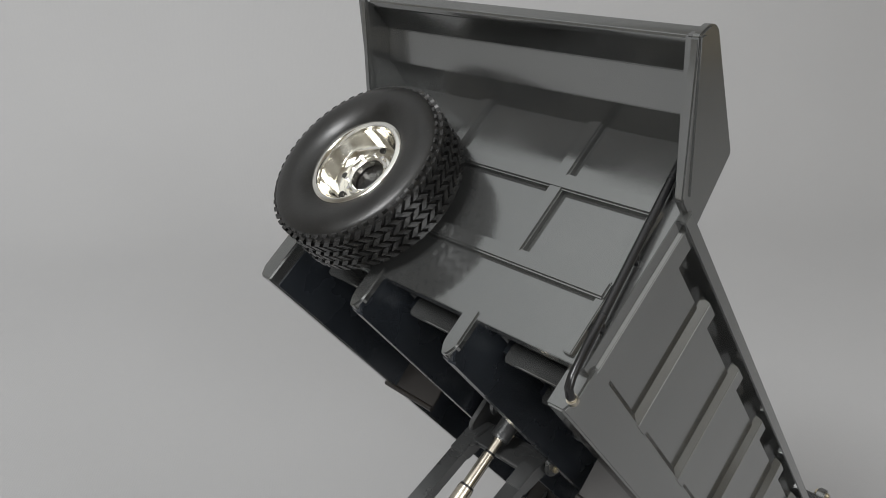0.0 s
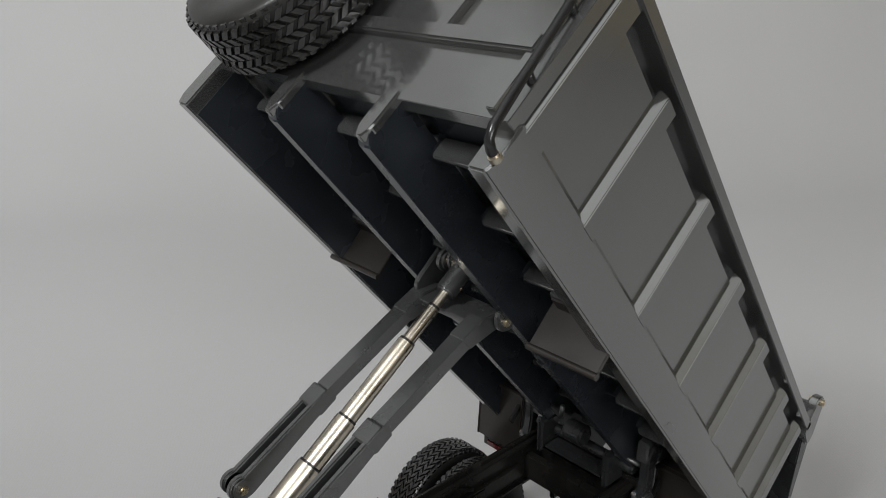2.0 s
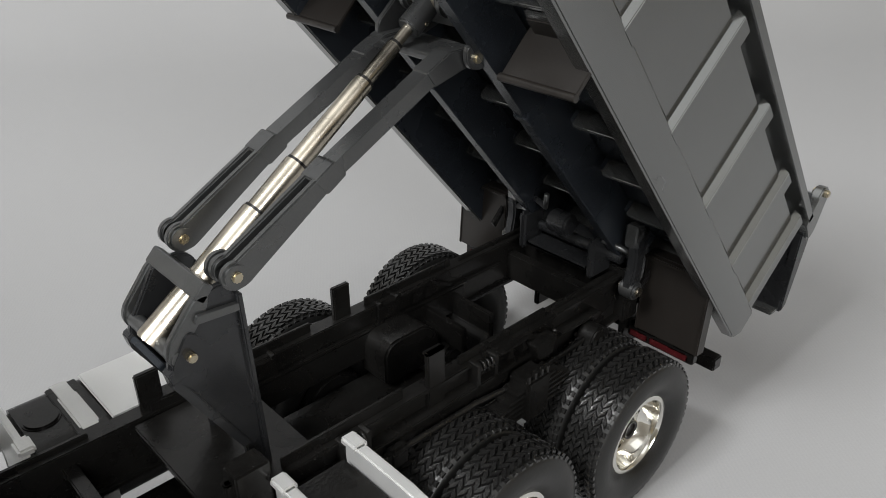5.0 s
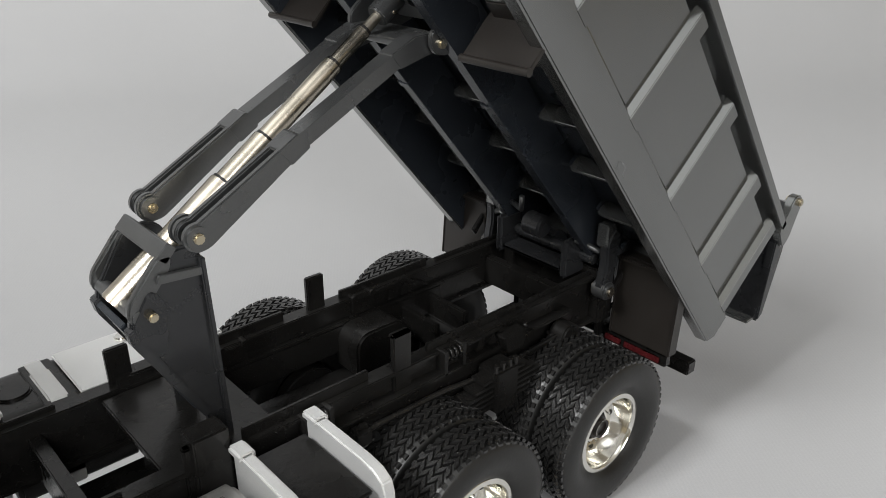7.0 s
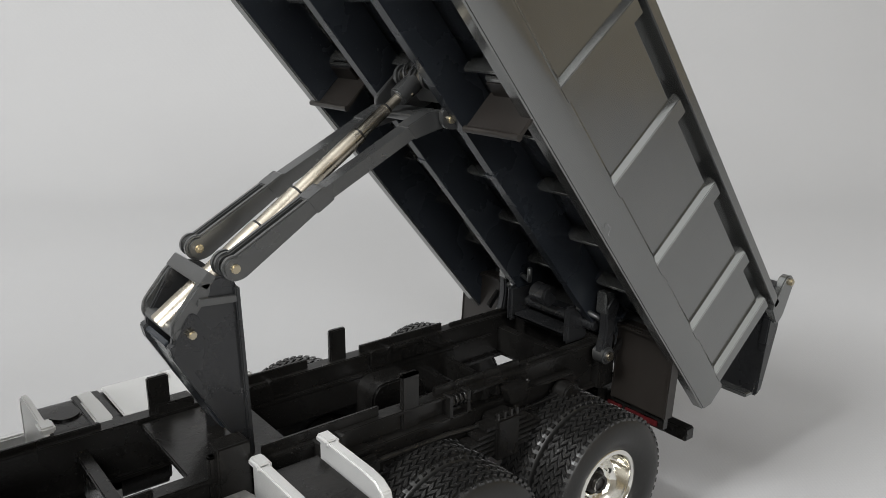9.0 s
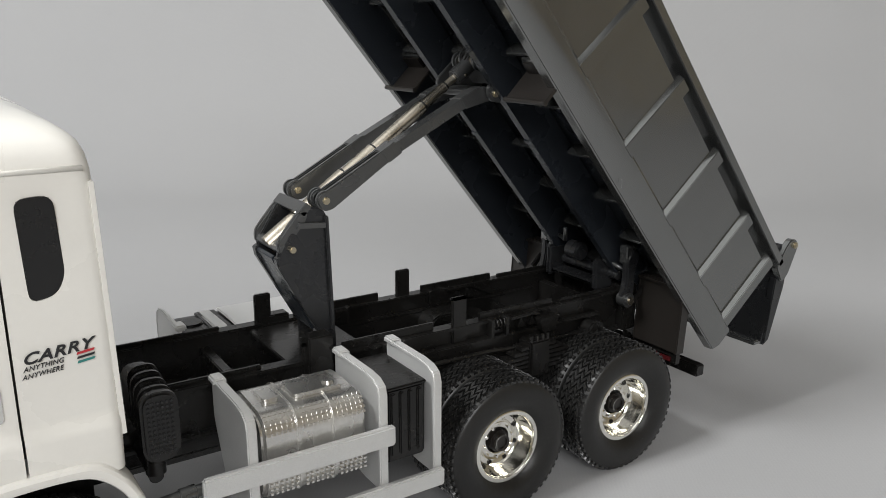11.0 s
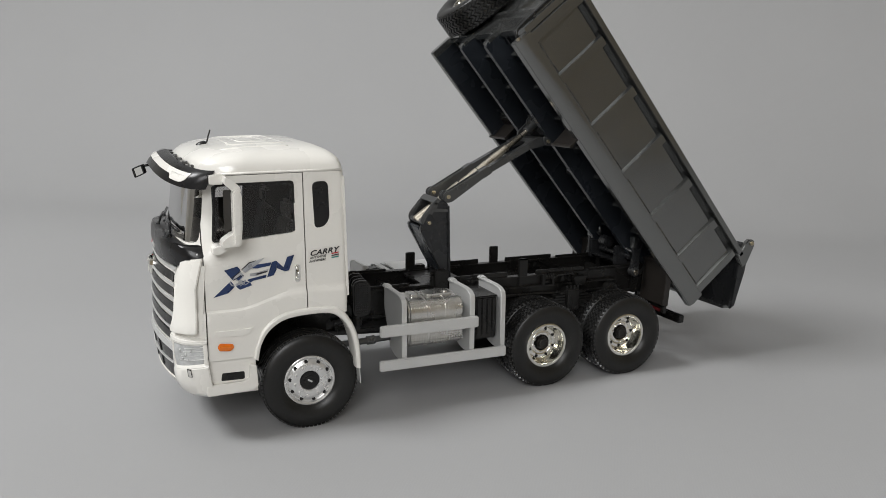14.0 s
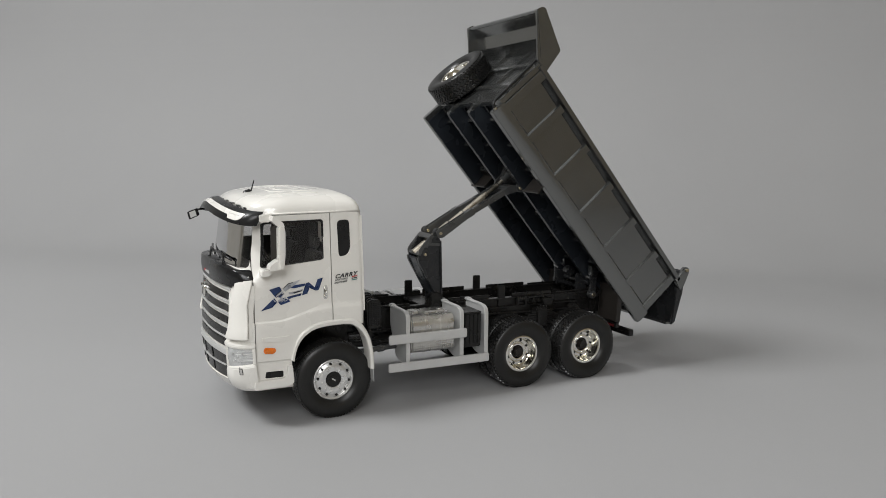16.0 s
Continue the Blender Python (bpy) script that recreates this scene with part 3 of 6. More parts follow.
for yy in (0.93, 1.075, 1.255):
    part("ram_collar", cyl((0.32, yy, 3.82), (0.32, yy + 0.07, 3.82), 0.085, bevel=0.02), ARM, hoist)
# telescopic ram: each stage slides in the one below it
foot, crown = Vector((-1.728, HOIST_MID - 0.02, 2.342)), Vector((0.27, HOIST_MID, 3.765))
stages = ((0.0, 0.365, 0.086), (0.36, 0.51, 0.071), (0.505, 0.765, 0.061), (0.76, 0.885, 0.046), (0.88, 0.965, 0.034))
for a, b, r in stages:
    p, q = foot.lerp(crown, a), foot.lerp(crown, b)
    st = part("ram_stage", cyl(p, q, r, seg=32, bevel=0.008), STEEL, hoist, "bright nickel-plated ram stage")
    e = (q - p).normalized()
    part("stage_groove", cyl(q - e * 0.004, q + e * 0.012, r * 0.93, seg=32, bevel=0.0), BLACK, st)
ram_head = part("ram_head", cyl(foot.lerp(crown, 0.935), foot.lerp(crown, 1.02), 0.076, seg=28, bevel=0.012), ARM, hoist)
part("head_screw", cyl((0.225, HOIST_MID - 0.083, 3.70), (0.225, HOIST_MID - 0.06, 3.70), 0.016, seg=10, bevel=0.005), STEEL, ram_head)
part("ram_foot", cyl((-1.69, 0.87, 2.355), (-1.69, 1.38, 2.355), 0.045, bevel=0.01), ARM, hoist)

# ---- chassis ----
chassis = part("chassis", box(-5.0, 2.15, 0.66, 0.73, 1.02, 1.43, 0.01), BLACK, truck, "black plastic ladder chassis")
part("chassis_rail", box(-5.0, 2.15, 1.68, 1.75, 1.02, 1.43, 0.01), BLACK, chassis)
for y0, y1 in ((0.62, 0.75), (1.66, 1.79)):
    part("rail_flange", box(-3.2, 2.1, y0, y1, 1.42, 1.455, 0.008), BLACK, chassis)
    part("rail_flange", box(-3.2, 2.1, y0 - 0.02, y1, 1.03, 1.07, 0.008), BLACK, chassis)
    for x0, x1, z1 in ((-1.28, -0.36, 1.53), (0.15, 1.05, 1.52), (1.15, 2.0, 1.49), (-2.9, -2.0, 1.49)):
        part("rail_strip", box(x0, x1, y0 + 0.05, y1 - 0.05, 1.45, z1, 0.006), BLACK, chassis)
for x0, y0 in ((-0.18, 0.625), (-0.15, 1.70), (-1.66, 1.70), (-1.66, 0.63)):
    tall = 1.73 if (x0, y0) != (-1.66, 0.63) else 1.60
    part("rail_tab", join(*([box(x0, x0 + 0.155, y0, y0 + 0.045, 1.10, tall, 0.01)] + ([box(x0, x0 + 0.155, y0, y0 + 0.065, tall - 0.03, tall, 0.01)] if y0 < 1 else []))), BLACK, chassis, "black upright locating tab")
for x0 in (-4.6, -3.0, -2.2, 1.72):
    part("chassis_bridge", box(x0, x0 + 0.09, 0.72, 1.70, 1.08, 1.34, 0.01), BLACK, chassis)
part("chassis_bridge", box(1.95, 2.15, 0.56, 1.82, 1.02, 1.52, 0.015), BLACK, chassis)
base = part("hoist_base", box(-1.75, -1.02, 0.755, 1.655, 1.38, 1.43, 0.01), BLACK, chassis)
part("base_foot", box(-1.62, -1.40, 0.58, 0.74, 1.05, 1.66, 0.012), BLACK, base)
part("base_foot", box(-1.62, -1.34, 1.67, 1.80, 1.05, 1.52, 0.012), BLACK, base)
part("gear_cover", prism(rounded([(0.06, 0.90), (0.06, 1.20), (0.14, 1.28), (0.48, 1.28), (0.60, 1.17), (0.63, 0.90)], 0.05), "y", 1.38, 1.68, 0.02), BLACK, chassis)
loop = [(0.70, 1.22), (0.70, 1.0), (0.78, 0.92), (0.98, 0.92), (1.06, 1.0), (1.06, 1.22), (1.01, 1.22), (1.01, 1.02), (0.96, 0.97), (0.80, 0.97), (0.75, 1.02), (0.75, 1.22)]
part("cross_bracket", prism(loop, "y", 1.20, 1.68, 0.01), BLACK, chassis)
part("belly_pan", box(-4.9, 0.45, 0.73, 1.68, 0.80, 0.86, 0.01), BLACK, chassis)
part("engine_block", join(box(-5.1, -3.35, 0.35, 1.95, 0.62, 1.36, 0.06), box(-3.4, -3.1, 0.8, 1.6, 0.8, 1.4, 0.06)), BLACK, chassis)
# detail on the near and far rails
for flip in (False, True):
    def side(name, bm, mat, parent, label=""):
        return part(name, mirrored(bm) if flip else bm, mat, parent, label)
    for x0 in (0.22, -0.92):
        # a fork of two cheeks that carries four pipe loops
        cheeks = [prism(rounded([(x, 1.28), (x, 1.46), (x + 0.035, 1.47), (x + 0.035, 1.26)], 0.012), "y", 0.565, 0.66, 0.006) for x in (x0, x0 + 0.175)]
        clamp = side("pipe_clamp", join(*cheeks), BLACK, chassis)
        side("clamp_plate", box(x0 + 0.03, x0 + 0.18, 0.62, 0.655, 1.30, 1.44, 0.006), BLACK, clamp)
        for k in range(4):
            x = x0 + 0.04 + 0.042 * k
            side("clamp_loop", tube([(x, 0.60, 1.36), (x, 0.575, 1.375), (x, 0.57, 1.41), (x, 0.585, 1.44), (x, 0.615, 1.445)], 0.013, 8), BLACK, clamp)
    side("rail_step", box(-1.25, 1.15, 0.60, 0.665, 1.05, 1.27, 0.012), BLACK, chassis)
    side("rail_bracket", prism(rounded([(0.75, 1.40), (1.0, 1.40), (0.96, 1.25), (0.80, 1.25)], 0.03), "y", 0.50, 0.60, 0.012), BLACK, chassis)
    side("pipe", tube([(-2.0, 0.555, 1.18), (-1.0, 0.55, 1.19), (0.2, 0.55, 1.17), (0.55, 0.52, 1.15), (1.6, 0.52, 1.16)], 0.022, 10), BLACK, chassis)
    # triangular recess: a sloping ledge with two drop-shaped lugs under it
    gusset = side("rail_gusset", prism([(0.46, 1.445), (0.76, 1.455), (1.0, 1.335), (1.0, 1.305), (0.75, 1.425), (0.46, 1.415)], "y", 0.575, 0.662, 0.006), BLACK, chassis)
    for x in (0.60, 0.74):
        side("gusset_lug", prism(rounded([(x - 0.045, 1.315), (x - 0.01, 1.405), (x + 0.01, 1.405), (x + 0.045, 1.315)], 0.02), "y", 0.60, 0.662, 0.012), BLACK, gusset)
    for x, z in ((0.985, 1.33), (1.06, 1.36)):
        side("gusset_bolt", ball((x, 0.58, z), 0.02, seg=10), BLACK, gusset)
    for k in range(9):
        xb = -1.15 + 0.36 * k
        side("rail_bolt", cyl((xb, 0.59, 1.16), (xb, 0.612, 1.16), 0.018, seg=8, bevel=0.005), BLACK, chassis)
    side("rail_ledge", box(-1.25, 1.62, 0.565, 0.665, 1.265, 1.295, 0.008), BLACK, chassis)
    side("valve_box", box(-0.62, -0.45, 0.50, 0.60, 1.08, 1.24, 0.03), BLACK, chassis)
    side("valve_box", prism(rounded([(1.36, 1.05), (1.36, 1.20), (1.43, 1.26), (1.56, 1.23), (1.60, 1.05)], 0.05), "y", 0.44, 0.60, 0.03), BLACK, chassis)
    for k in range(6):
        z = 0.93 + 0.045 * k
        reach = 0.62 - 0.08 * k
        side("spring_leaf", box(0.67 - reach, 0.67 + reach, 0.40, 0.54, z, z + 0.036, 0.006), BLACK, chassis)
    spring = side("spring_saddle", box(0.55, 0.79, 0.37, 0.58, 0.88, 1.24, 0.02), BLACK, chassis)
    for dx in (0.0, 0.07, 0.14, 0.2):
        side("saddle_bolt", cyl((0.57 + dx, 0.40, 1.23), (0.57 + dx, 0.40, 1.29), 0.02, seg=8), BLACK, spring)
for x0 in (-0.04, 1.41):
    part("axle", join(cyl((x0, 0.3, 0.52), (x0, 2.0, 0.52), 0.11), ball((x0, MID, 0.52), 0.26)), BLACK, chassis)
part("axle", cyl((-3.72, 0.1, 0.52), (-3.72, 2.2, 0.52), 0.09), BLACK, chassis)
part("drive_shaft", cyl((-3.0, MID, 0.72), (0.0, MID, 0.56), 0.06), BLACK, chassis)

# rear mudguards, lamp bar and pivots
for flip in (False, True):
    def side(name, bm, mat, parent, label=""):
        return part(name, mirrored(bm) if flip else bm, mat, parent, label)

    def outer(name, bm, mat, parent, label=""):
        return part(name, moved(mirrored(bm), Matrix.Translation((0, 0.3, 0))) if flip else bm, mat, parent, label)
    guard = outer("rear_mudguard", moved(box(-0.03, 0.03, -0.06, 0.52, 0.0, 0.72, 0.014), Matrix.Translation((2.12, 0, 0.925)) @ Matrix.Rotation(radians(4), 4, "Y")), FLAP, chassis, "brown-black plastic rear mudguard")
    outer("guard_rim", box(2.10, 2.30, -0.075, 0.53, 1.60, 1.64, 0.01), FLAP, guard)
    for yy in (-0.07, 0.50):
        outer("guard_rim", moved(box(-0.05, 0.07, yy, yy + 0.03, 0.0, 0.70, 0.01), Matrix.Translation((2.13, 0, 0.925)) @ Matrix.Rotation(radians(4), 4, "Y")), FLAP, guard)
    outer("guard_stay", prism([(1.98, 1.38), (2.12, 1.52), (2.12, 1.44), (2.02, 1.32)], "y", 0.46, 0.50, 0.008), BLACK, guard)
    lamp = outer("tail_lamp", box(2.14, 2.22, -0.02, 0.62, 0.785, 0.92, 0.012), BLACK, chassis)
    outer("lamp_lens", box(2.128, 2.235, 0.03, 0.40, 0.80, 0.868, 0.012), RED, lamp, "dull red lamp lens")
    outer("lamp_lens", box(2.128, 2.235, 0.42, 0.60, 0.80, 0.868, 0.012), RED, lamp, "dull red lamp lens")
    # pivot arm of the body
    pivot = side("pivot_arm", prism(rounded([(1.83, 1.38), (1.88, 1.32), (1.96, 1.33), (1.99, 1.42), (2.0, 1.70), (2.06, 1.86), (1.96, 1.96), (1.87, 1.84), (1.88, 1.62)], 0.05), "y", 0.46, 0.55, 0.03), TOWER, chassis, "dark grey pivot arm")
    side("pivot_block", box(1.86, 1.98, 0.47, 0.58, 1.78, 1.98, 0.014), GREY, pivot)
    side("pivot_link", tube([(1.80, 0.74, 1.80), (1.88, 0.62, 1.74), (1.93, 0.54, 1.70)], 0.026, 10), ARM, pivot)
    side("pivot_pin", cyl((1.91, 0.41, 1.40), (1.91, 0.6, 1.40), 0.045, seg=12, bevel=0.01), STEEL, pivot)
    side("pivot_boss", cyl((1.91, 0.43, 1.40), (1.91, 0.58, 1.40), 0.078, bevel=0.02), ARM, pivot)
    side("bar_stay", box(2.10, 2.50, 0.64, 0.70, 0.64, 1.05, 0.015), BLACK, chassis)
part("under_run_bar", box(2.42, 2.54, -0.08, 2.62, 0.61, 0.735, 0.012), BLACK, chassis, "black rear under-run bar")
part("pivot_tube", cyl((1.93, 0.62, 1.62), (1.93, 1.70, 1.62), 0.05, bevel=0.012), TOWER, chassis)
part("pivot_tube", cyl((1.80, 1.06, 1.80), (1.80, 1.26, 1.80), 0.10, bevel=0.02), TOWER, chassis)
part("bent_rod", tube([(1.92, 1.62, 1.66), (1.90, 1.60, 1.88), (1.82, 1.44, 1.90), (1.80, 1.34, 1.88), (1.76, 1.30, 2.02)], 0.024, 10), ARM, chassis, "thin bent metal rod")
part("pivot_plate", join(box(1.70, 1.98, 0.75, 0.82, 1.45, 1.80, 0.03), box(1.70, 1.98, 1.48, 1.55, 1.45, 1.80, 0.03), box(1.72, 1.95, 0.82, 1.48, 1.50, 1.54, 0.02)), TOWER, chassis)

# ---- tank, brackets and side rails ----
for flip in (False, True):
    def side(name, bm, mat, parent, label=""):
        return part(name, mirrored(bm) if flip else bm, mat, parent, label)
    side_rack = side("side_rack", box(-2.79, -0.86, -0.285, -0.225, 0.53, 0.68, 0.014), SILVER, truck, "silver painted side rail rack")
    side("upper_rail", box(-2.78, -1.31, -0.285, -0.225, 1.01, 1.17, 0.014), SILVER, side_rack)
    for x0 in ((-2.37, -0.93) if flip else (-2.45, -1.42, -0.93)):
        outline = rounded([(-0.212, 0.605), (-0.212, 1.46), (-0.12, 1.53), (0.56, 1.53), (0.56, 1.20), (0.30, 0.66), (0.1, 0.60)], 0.07)
        plate = side("rack_plate", prism(outline, "x", x0 + 0.015, x0 + 0.05, 0.006), SILVER, side_rack)
        flange = [(-0.225, 0.60), (-0.225, 1.40), (-0.20, 1.48), (-0.12, 1.525), (0.0, 1.54), (0.56, 1.54), (0.56, 1.50), (0.0, 1.50), (-0.10, 1.487), (-0.165, 1.45), (-0.185, 1.36), (-0.185, 0.60)]
        side("plate_flange", prism(flange, "x", x0 + (0.010 if flip else 0.0), x0 + (0.055 if flip else 0.075), 0.010), SILVER, plate)
        side("plate_cap", box(x0 - 0.012, x0 + 0.09, 0.42, 0.57, 1.50, 1.555, 0.015), SILVER, plate)
    tank = prism(rounded([(-0.16, 0.76), (-0.16, 1.44), (0.50, 1.46), (0.50, 0.76)], 0.2, 7), "x", -2.32, -1.50, 0.03, 3)
    if flip:
        tank = prism(rounded([(-0.16, 0.76), (-0.16, 1.41), (0.50, 1.42), (0.50, 0.76)], 0.12, 7), "x", -2.30, -1.50, 0.03, 3)
        tank_ob = side("air_tank", tank, BLACK, truck, "black plastic box with silver straps")
        side("tank_strap", prism(rounded([(-0.175, 0.74), (-0.175, 1.435), (0.50, 1.45), (0.50, 0.74)], 0.12, 7), "x", -2.0, -1.875, 0.012), SILVER, tank_ob, "flat silver strap")
        side("strap_seat", box(-2.03, -1.83, -0.10, 0.50, 1.405, 1.428, 0.006), BLACK, tank_ob)
        side("tank_lid", box(-1.81, -1.05, -0.10, 0.50, 1.42, 1.445, 0.01), SILVER, tank_ob, "flat pale lid")
        side("tank_cap", cyl((-1.36, 0.02, 1.44), (-1.36, 0.02, 1.475), 0.05, bevel=0.01), CHROME, tank_ob)
        side("tank_boss", cyl((-2.14, 0.16, 1.40), (-2.14, 0.16, 1.435), 0.12, bevel=0.012), BLACK, tank_ob)
        side("battery_box", box(-1.31, -0.96, -0.14, 0.52, 0.78, 1.415, 0.02), BLACK, truck, "black plastic battery box")
        continue
    tank_ob = side("fuel_tank", tank, TANKM, truck, "silver metal fuel tank with embossed straps")
    for x0 in (-2.06, -1.78):
        side("tank_strap", prism(rounded([(-0.175, 0.75), (-0.175, 1.455), (0.50, 1.475), (0.50, 0.75)], 0.21, 7), "x", x0, x0 + 0.035, 0.008), TANKM, tank_ob)
    dots = []
    for i in range(20):
        x = -2.28 + 0.0395 * i
        if abs(x + 2.045) < 0.035 or abs(x + 1.765) < 0.035:
            continue
        for j in range(6):
            dots.append(box(x, x + 0.02, -0.172, -0.15, 0.84 + 0.035 * j, 0.855 + 0.035 * j, 0))
        for j in range(5):
            a = 0.25 + 0.19 * j
            yy, zz = 0.03 - 0.185 * math.cos(a), 1.255 + 0.188 * math.sin(a)
            dots.append(moved(box(-0.013, 0.013, -0.013, 0.013, -0.010, 0.010, 0), Matrix.Translation((x + 0.01, yy, zz)) @ Matrix.Rotation(-a, 4, "X")))
    ob = side("tank_emboss", join(*dots), TANKM, tank_ob)
    ob["kind"] = "stuff"
    side("tank_panel", prism(rounded([(-2.22, 0.06), (-2.10, 0.06), (-2.10, 0.3), (-2.22, 0.3)], 0.03), "z", 1.44, 1.478, 0.006), TANKM, tank_ob)
    side("tank_panel", prism(rounded([(-2.00, 0.02), (-1.60, 0.02), (-1.60, 0.3), (-2.00, 0.3)], 0.04), "z", 1.44, 1.478, 0.006), TANKM, tank_ob)
    side("tank_cap", cyl((-1.68, 0.12, 1.47), (-1.68, 0.12, 1.495), 0.05, bevel=0.008), TANKM, tank_ob)
    crate = side("battery_box", box(-1.31, -0.96, -0.14, 0.52, 0.78, 1.40, 0.02), BLACK, truck, "black plastic battery box")
    for k in range(4):
        side("box_rib", box(-1.28 + 0.08 * k, -1.24 + 0.08 * k, -0.16, -0.13, 0.84, 1.37, 0.01), BLACK, crate)
    side("box_lid", box(-1.32, -0.95, -0.15, 0.53, 1.39, 1.42, 0.012), BLACK, crate)

# air cleaner behind the cab, with its holed cover
cleaner_out = rounded([(-3.09, 1.27), (-3.09, 1.77), (-2.84, 1.77), (-2.84, 1.27)], 0.12, 6)
cleaner = part("air_cleaner", prism(cleaner_out, "y", -0.06, 0.02, 0.02), BLACK, truck, "black air cleaner with a perforated oval cover")
for k in range(4):
    grown = [((x + 2.98) * (0.92 - 0.02 * k) - 2.98, (z - 1.55) * (0.95 - 0.02 * k) + 1.57 + 0.02 * k) for x, z in cleaner_out]
    part("cleaner_ring", prism(grown, "y", 0.02 + 0.10 * k, 0.09 + 0.10 * k, 0.02), BLACK, cleaner)
part("cleaner_core", prism([((x + 2.98) * 0.8 - 2.98, (z - 1.55) * 0.85 + 1.57) for x, z in cleaner_out], "y", 0.02, 0.6, 0.01), BLACK, cleaner)
holes = [cyl((-3.04 + 0.03 * i, -0.075, 1.34 + 0.033 * j), (-3.04 + 0.03 * i, -0.058, 1.34 + 0.033 * j), 0.010, seg=6) for i in range(6) for j in range(12)]
ob = part("cover_studs", join(*holes), GLOSS_BLACK, cleaner)
ob["kind"] = "stuff"
part("cleaner_foot", join(cyl((-2.98, 0.15, 1.10), (-2.98, 0.15, 1.34), 0.07), cyl((-2.98, 0.15, 1.06), (-2.98, 0.6, 1.1), 0.05)), BLACK, cleaner)
part("air_pipe", join(tube([(-3.3, 0.12, 0.86), (-3.05, 0.12, 0.86), (-2.5, 0.14, 0.88)], 0.045), cyl((-2.85, 0.13, 0.865), (-2.72, 0.13, 0.87), 0.06, bevel=0.01)), ARM, chassis)


# ---- wheels ----
TYRE_R = 0.65
FAR_FACE = 2.58


def tyre_mesh(kind, w, laden=True):
    """A tyre and its tread; a laden one is pressed flat where it stands."""
    deep = 0.024 if kind == "block" else 0.012
    r = TYRE_R - deep
    half = [(0.318, 0.03), (0.335, 0.005), (0.375, -0.028), (0.43, -0.055), (0.49, -0.066), (0.545, -0.062), (0.59, -0.049), (0.612, -0.036), (r - 0.004, -0.016), (r, 0.008)]
    profile = half + [(rr, w - yy) for rr, yy in half[::-1]]
    shell = lathe(profile, 72, closed=True)
    bits = []

    def block(a0, skew, y0, y1, span, lift, r0):
        """One tread block: a four-sided lug bent to the tyre's round."""
        bm = bmesh.new()
        vs = []
        for rr, shrink in ((r0 - 0.01, 1.0), (r0 + lift, 0.86)):
            for yy, sk in ((y0, -skew), (y1, skew)):
                for d in (-span / 2, span / 2):
                    a = a0 + sk + d * shrink
                    vs.append(bm.verts.new((rr * math.cos(a), yy, rr * math.sin(a))))
        for q in ((0, 1, 3, 2), (4, 6, 7, 5), (0, 4, 5, 1), (2, 3, 7, 6), (0, 2, 6, 4), (1, 5, 7, 3)):
            bm.faces.new([vs[i] for i in q])
        bmesh.ops.recalc_face_normals(bm, faces=bm.faces)
        return bm

    if kind == "block":
        n = 54
        for k in range(n):
            a = 2 * math.pi * k / n
            for i in range(6):
                step = (w + 0.02) / 6
                y0 = -0.008 + step * i
                bits.append(block(a + (0.036 if i % 2 else 0.0), 0.034 * (1 if i % 2 else -1), y0, y0 + step - 0.004, 0.078, deep, r))
            for y0, y1, rr in ((-0.038, -0.012, 0.622), (w + 0.012, w + 0.038, 0.622)):
                bits.append(block(a + 0.02, 0.0, y0, y1, 0.070, 0.010 if laden else 0.004, rr - 0.004))
    else:
        n = 72
        for y0, y1 in ((w * (k + 0.12) / 4, w * (k + 0.90) / 4) for k in range(4)):
            ring = lathe([(r - 0.01, y0), (TYRE_R, y0 + 0.004), (TYRE_R, y1 - 0.004), (r - 0.01, y1)], 72, closed=True)
            bits.append(ring)
        for k in range(n):
            a = 2 * math.pi * k / n
            for y0, y1 in ((-0.036, 0.004), (w - 0.004, w + 0.036)):
                bits.append(block(a, 0.0, y0, y1, 0.070, 0.012, r - 0.006))
    out = []
    for name, bm in (("tyre", shell), ("tread", join(*bits))):
        for v in bm.verts:
            if laden and v.co.z < -0.6385:
                v.co.z = -0.6385 - (0.002 if name == "tread" else 0.0)
        bm.transform(Matrix.Diagonal((S, S, S, 1)))
        out.append(mesh_of(name, bm, RUBBER if name == "tyre" else TREAD, 38))
    return out


def scaled_mesh(name, bm, mat, sharp=32):
    bm.transform(Matrix.Diagonal((S, S, S, 1)))
    return mesh_of(name, bm, mat, sharp)


TYRE_BLOCK, TYRE_RIB, TYRE_SPARE = tyre_mesh("block", 0.235), tyre_mesh("rib", 0.30), tyre_mesh("block", 0.30, False)
DRUM = scaled_mesh("wheel", cyl((0, 0.20, 0), (0, 0.31, 0), 0.30, seg=40, bevel=0.01), BLACK)
DRUM_FRONT = scaled_mesh("wheel", cyl((0, 0.12, 0), (0, 0.31, 0), 0.30, seg=40, bevel=0.01), BLACK)
# deep rear rim: outer lip, barrel, then a stepped disc with five openings
DEEP_RIM = scaled_mesh("rim", lathe([(0.347, 0.026), (0.342, -0.004), (0.334, -0.009), (0.306, -0.009), (0.300, -0.002), (0.292, 0.03), (0.286, 0.075), (0.272, 0.10), (0.262, 0.145), (0.240, 0.168),
                                     (0.198, 0.172), (0.188, 0.150), (0.176, 0.142), (0.130, 0.140), (0.122, 0.146), (0.118, 0.19)], 56), RIM, 40)
DEEP_HOLE = [scaled_mesh("rim_opening", bm, BLACK) for bm in (cyl((0.220, 0.160, 0), (0.220, 0.176, 0), 0.021, seg=14),)][0]
RIM_BOLT = scaled_mesh("wheel_nut", cyl((0, 0.0, 0), (0, 0.022, 0), 0.014, 0.010, seg=6), CHROME)
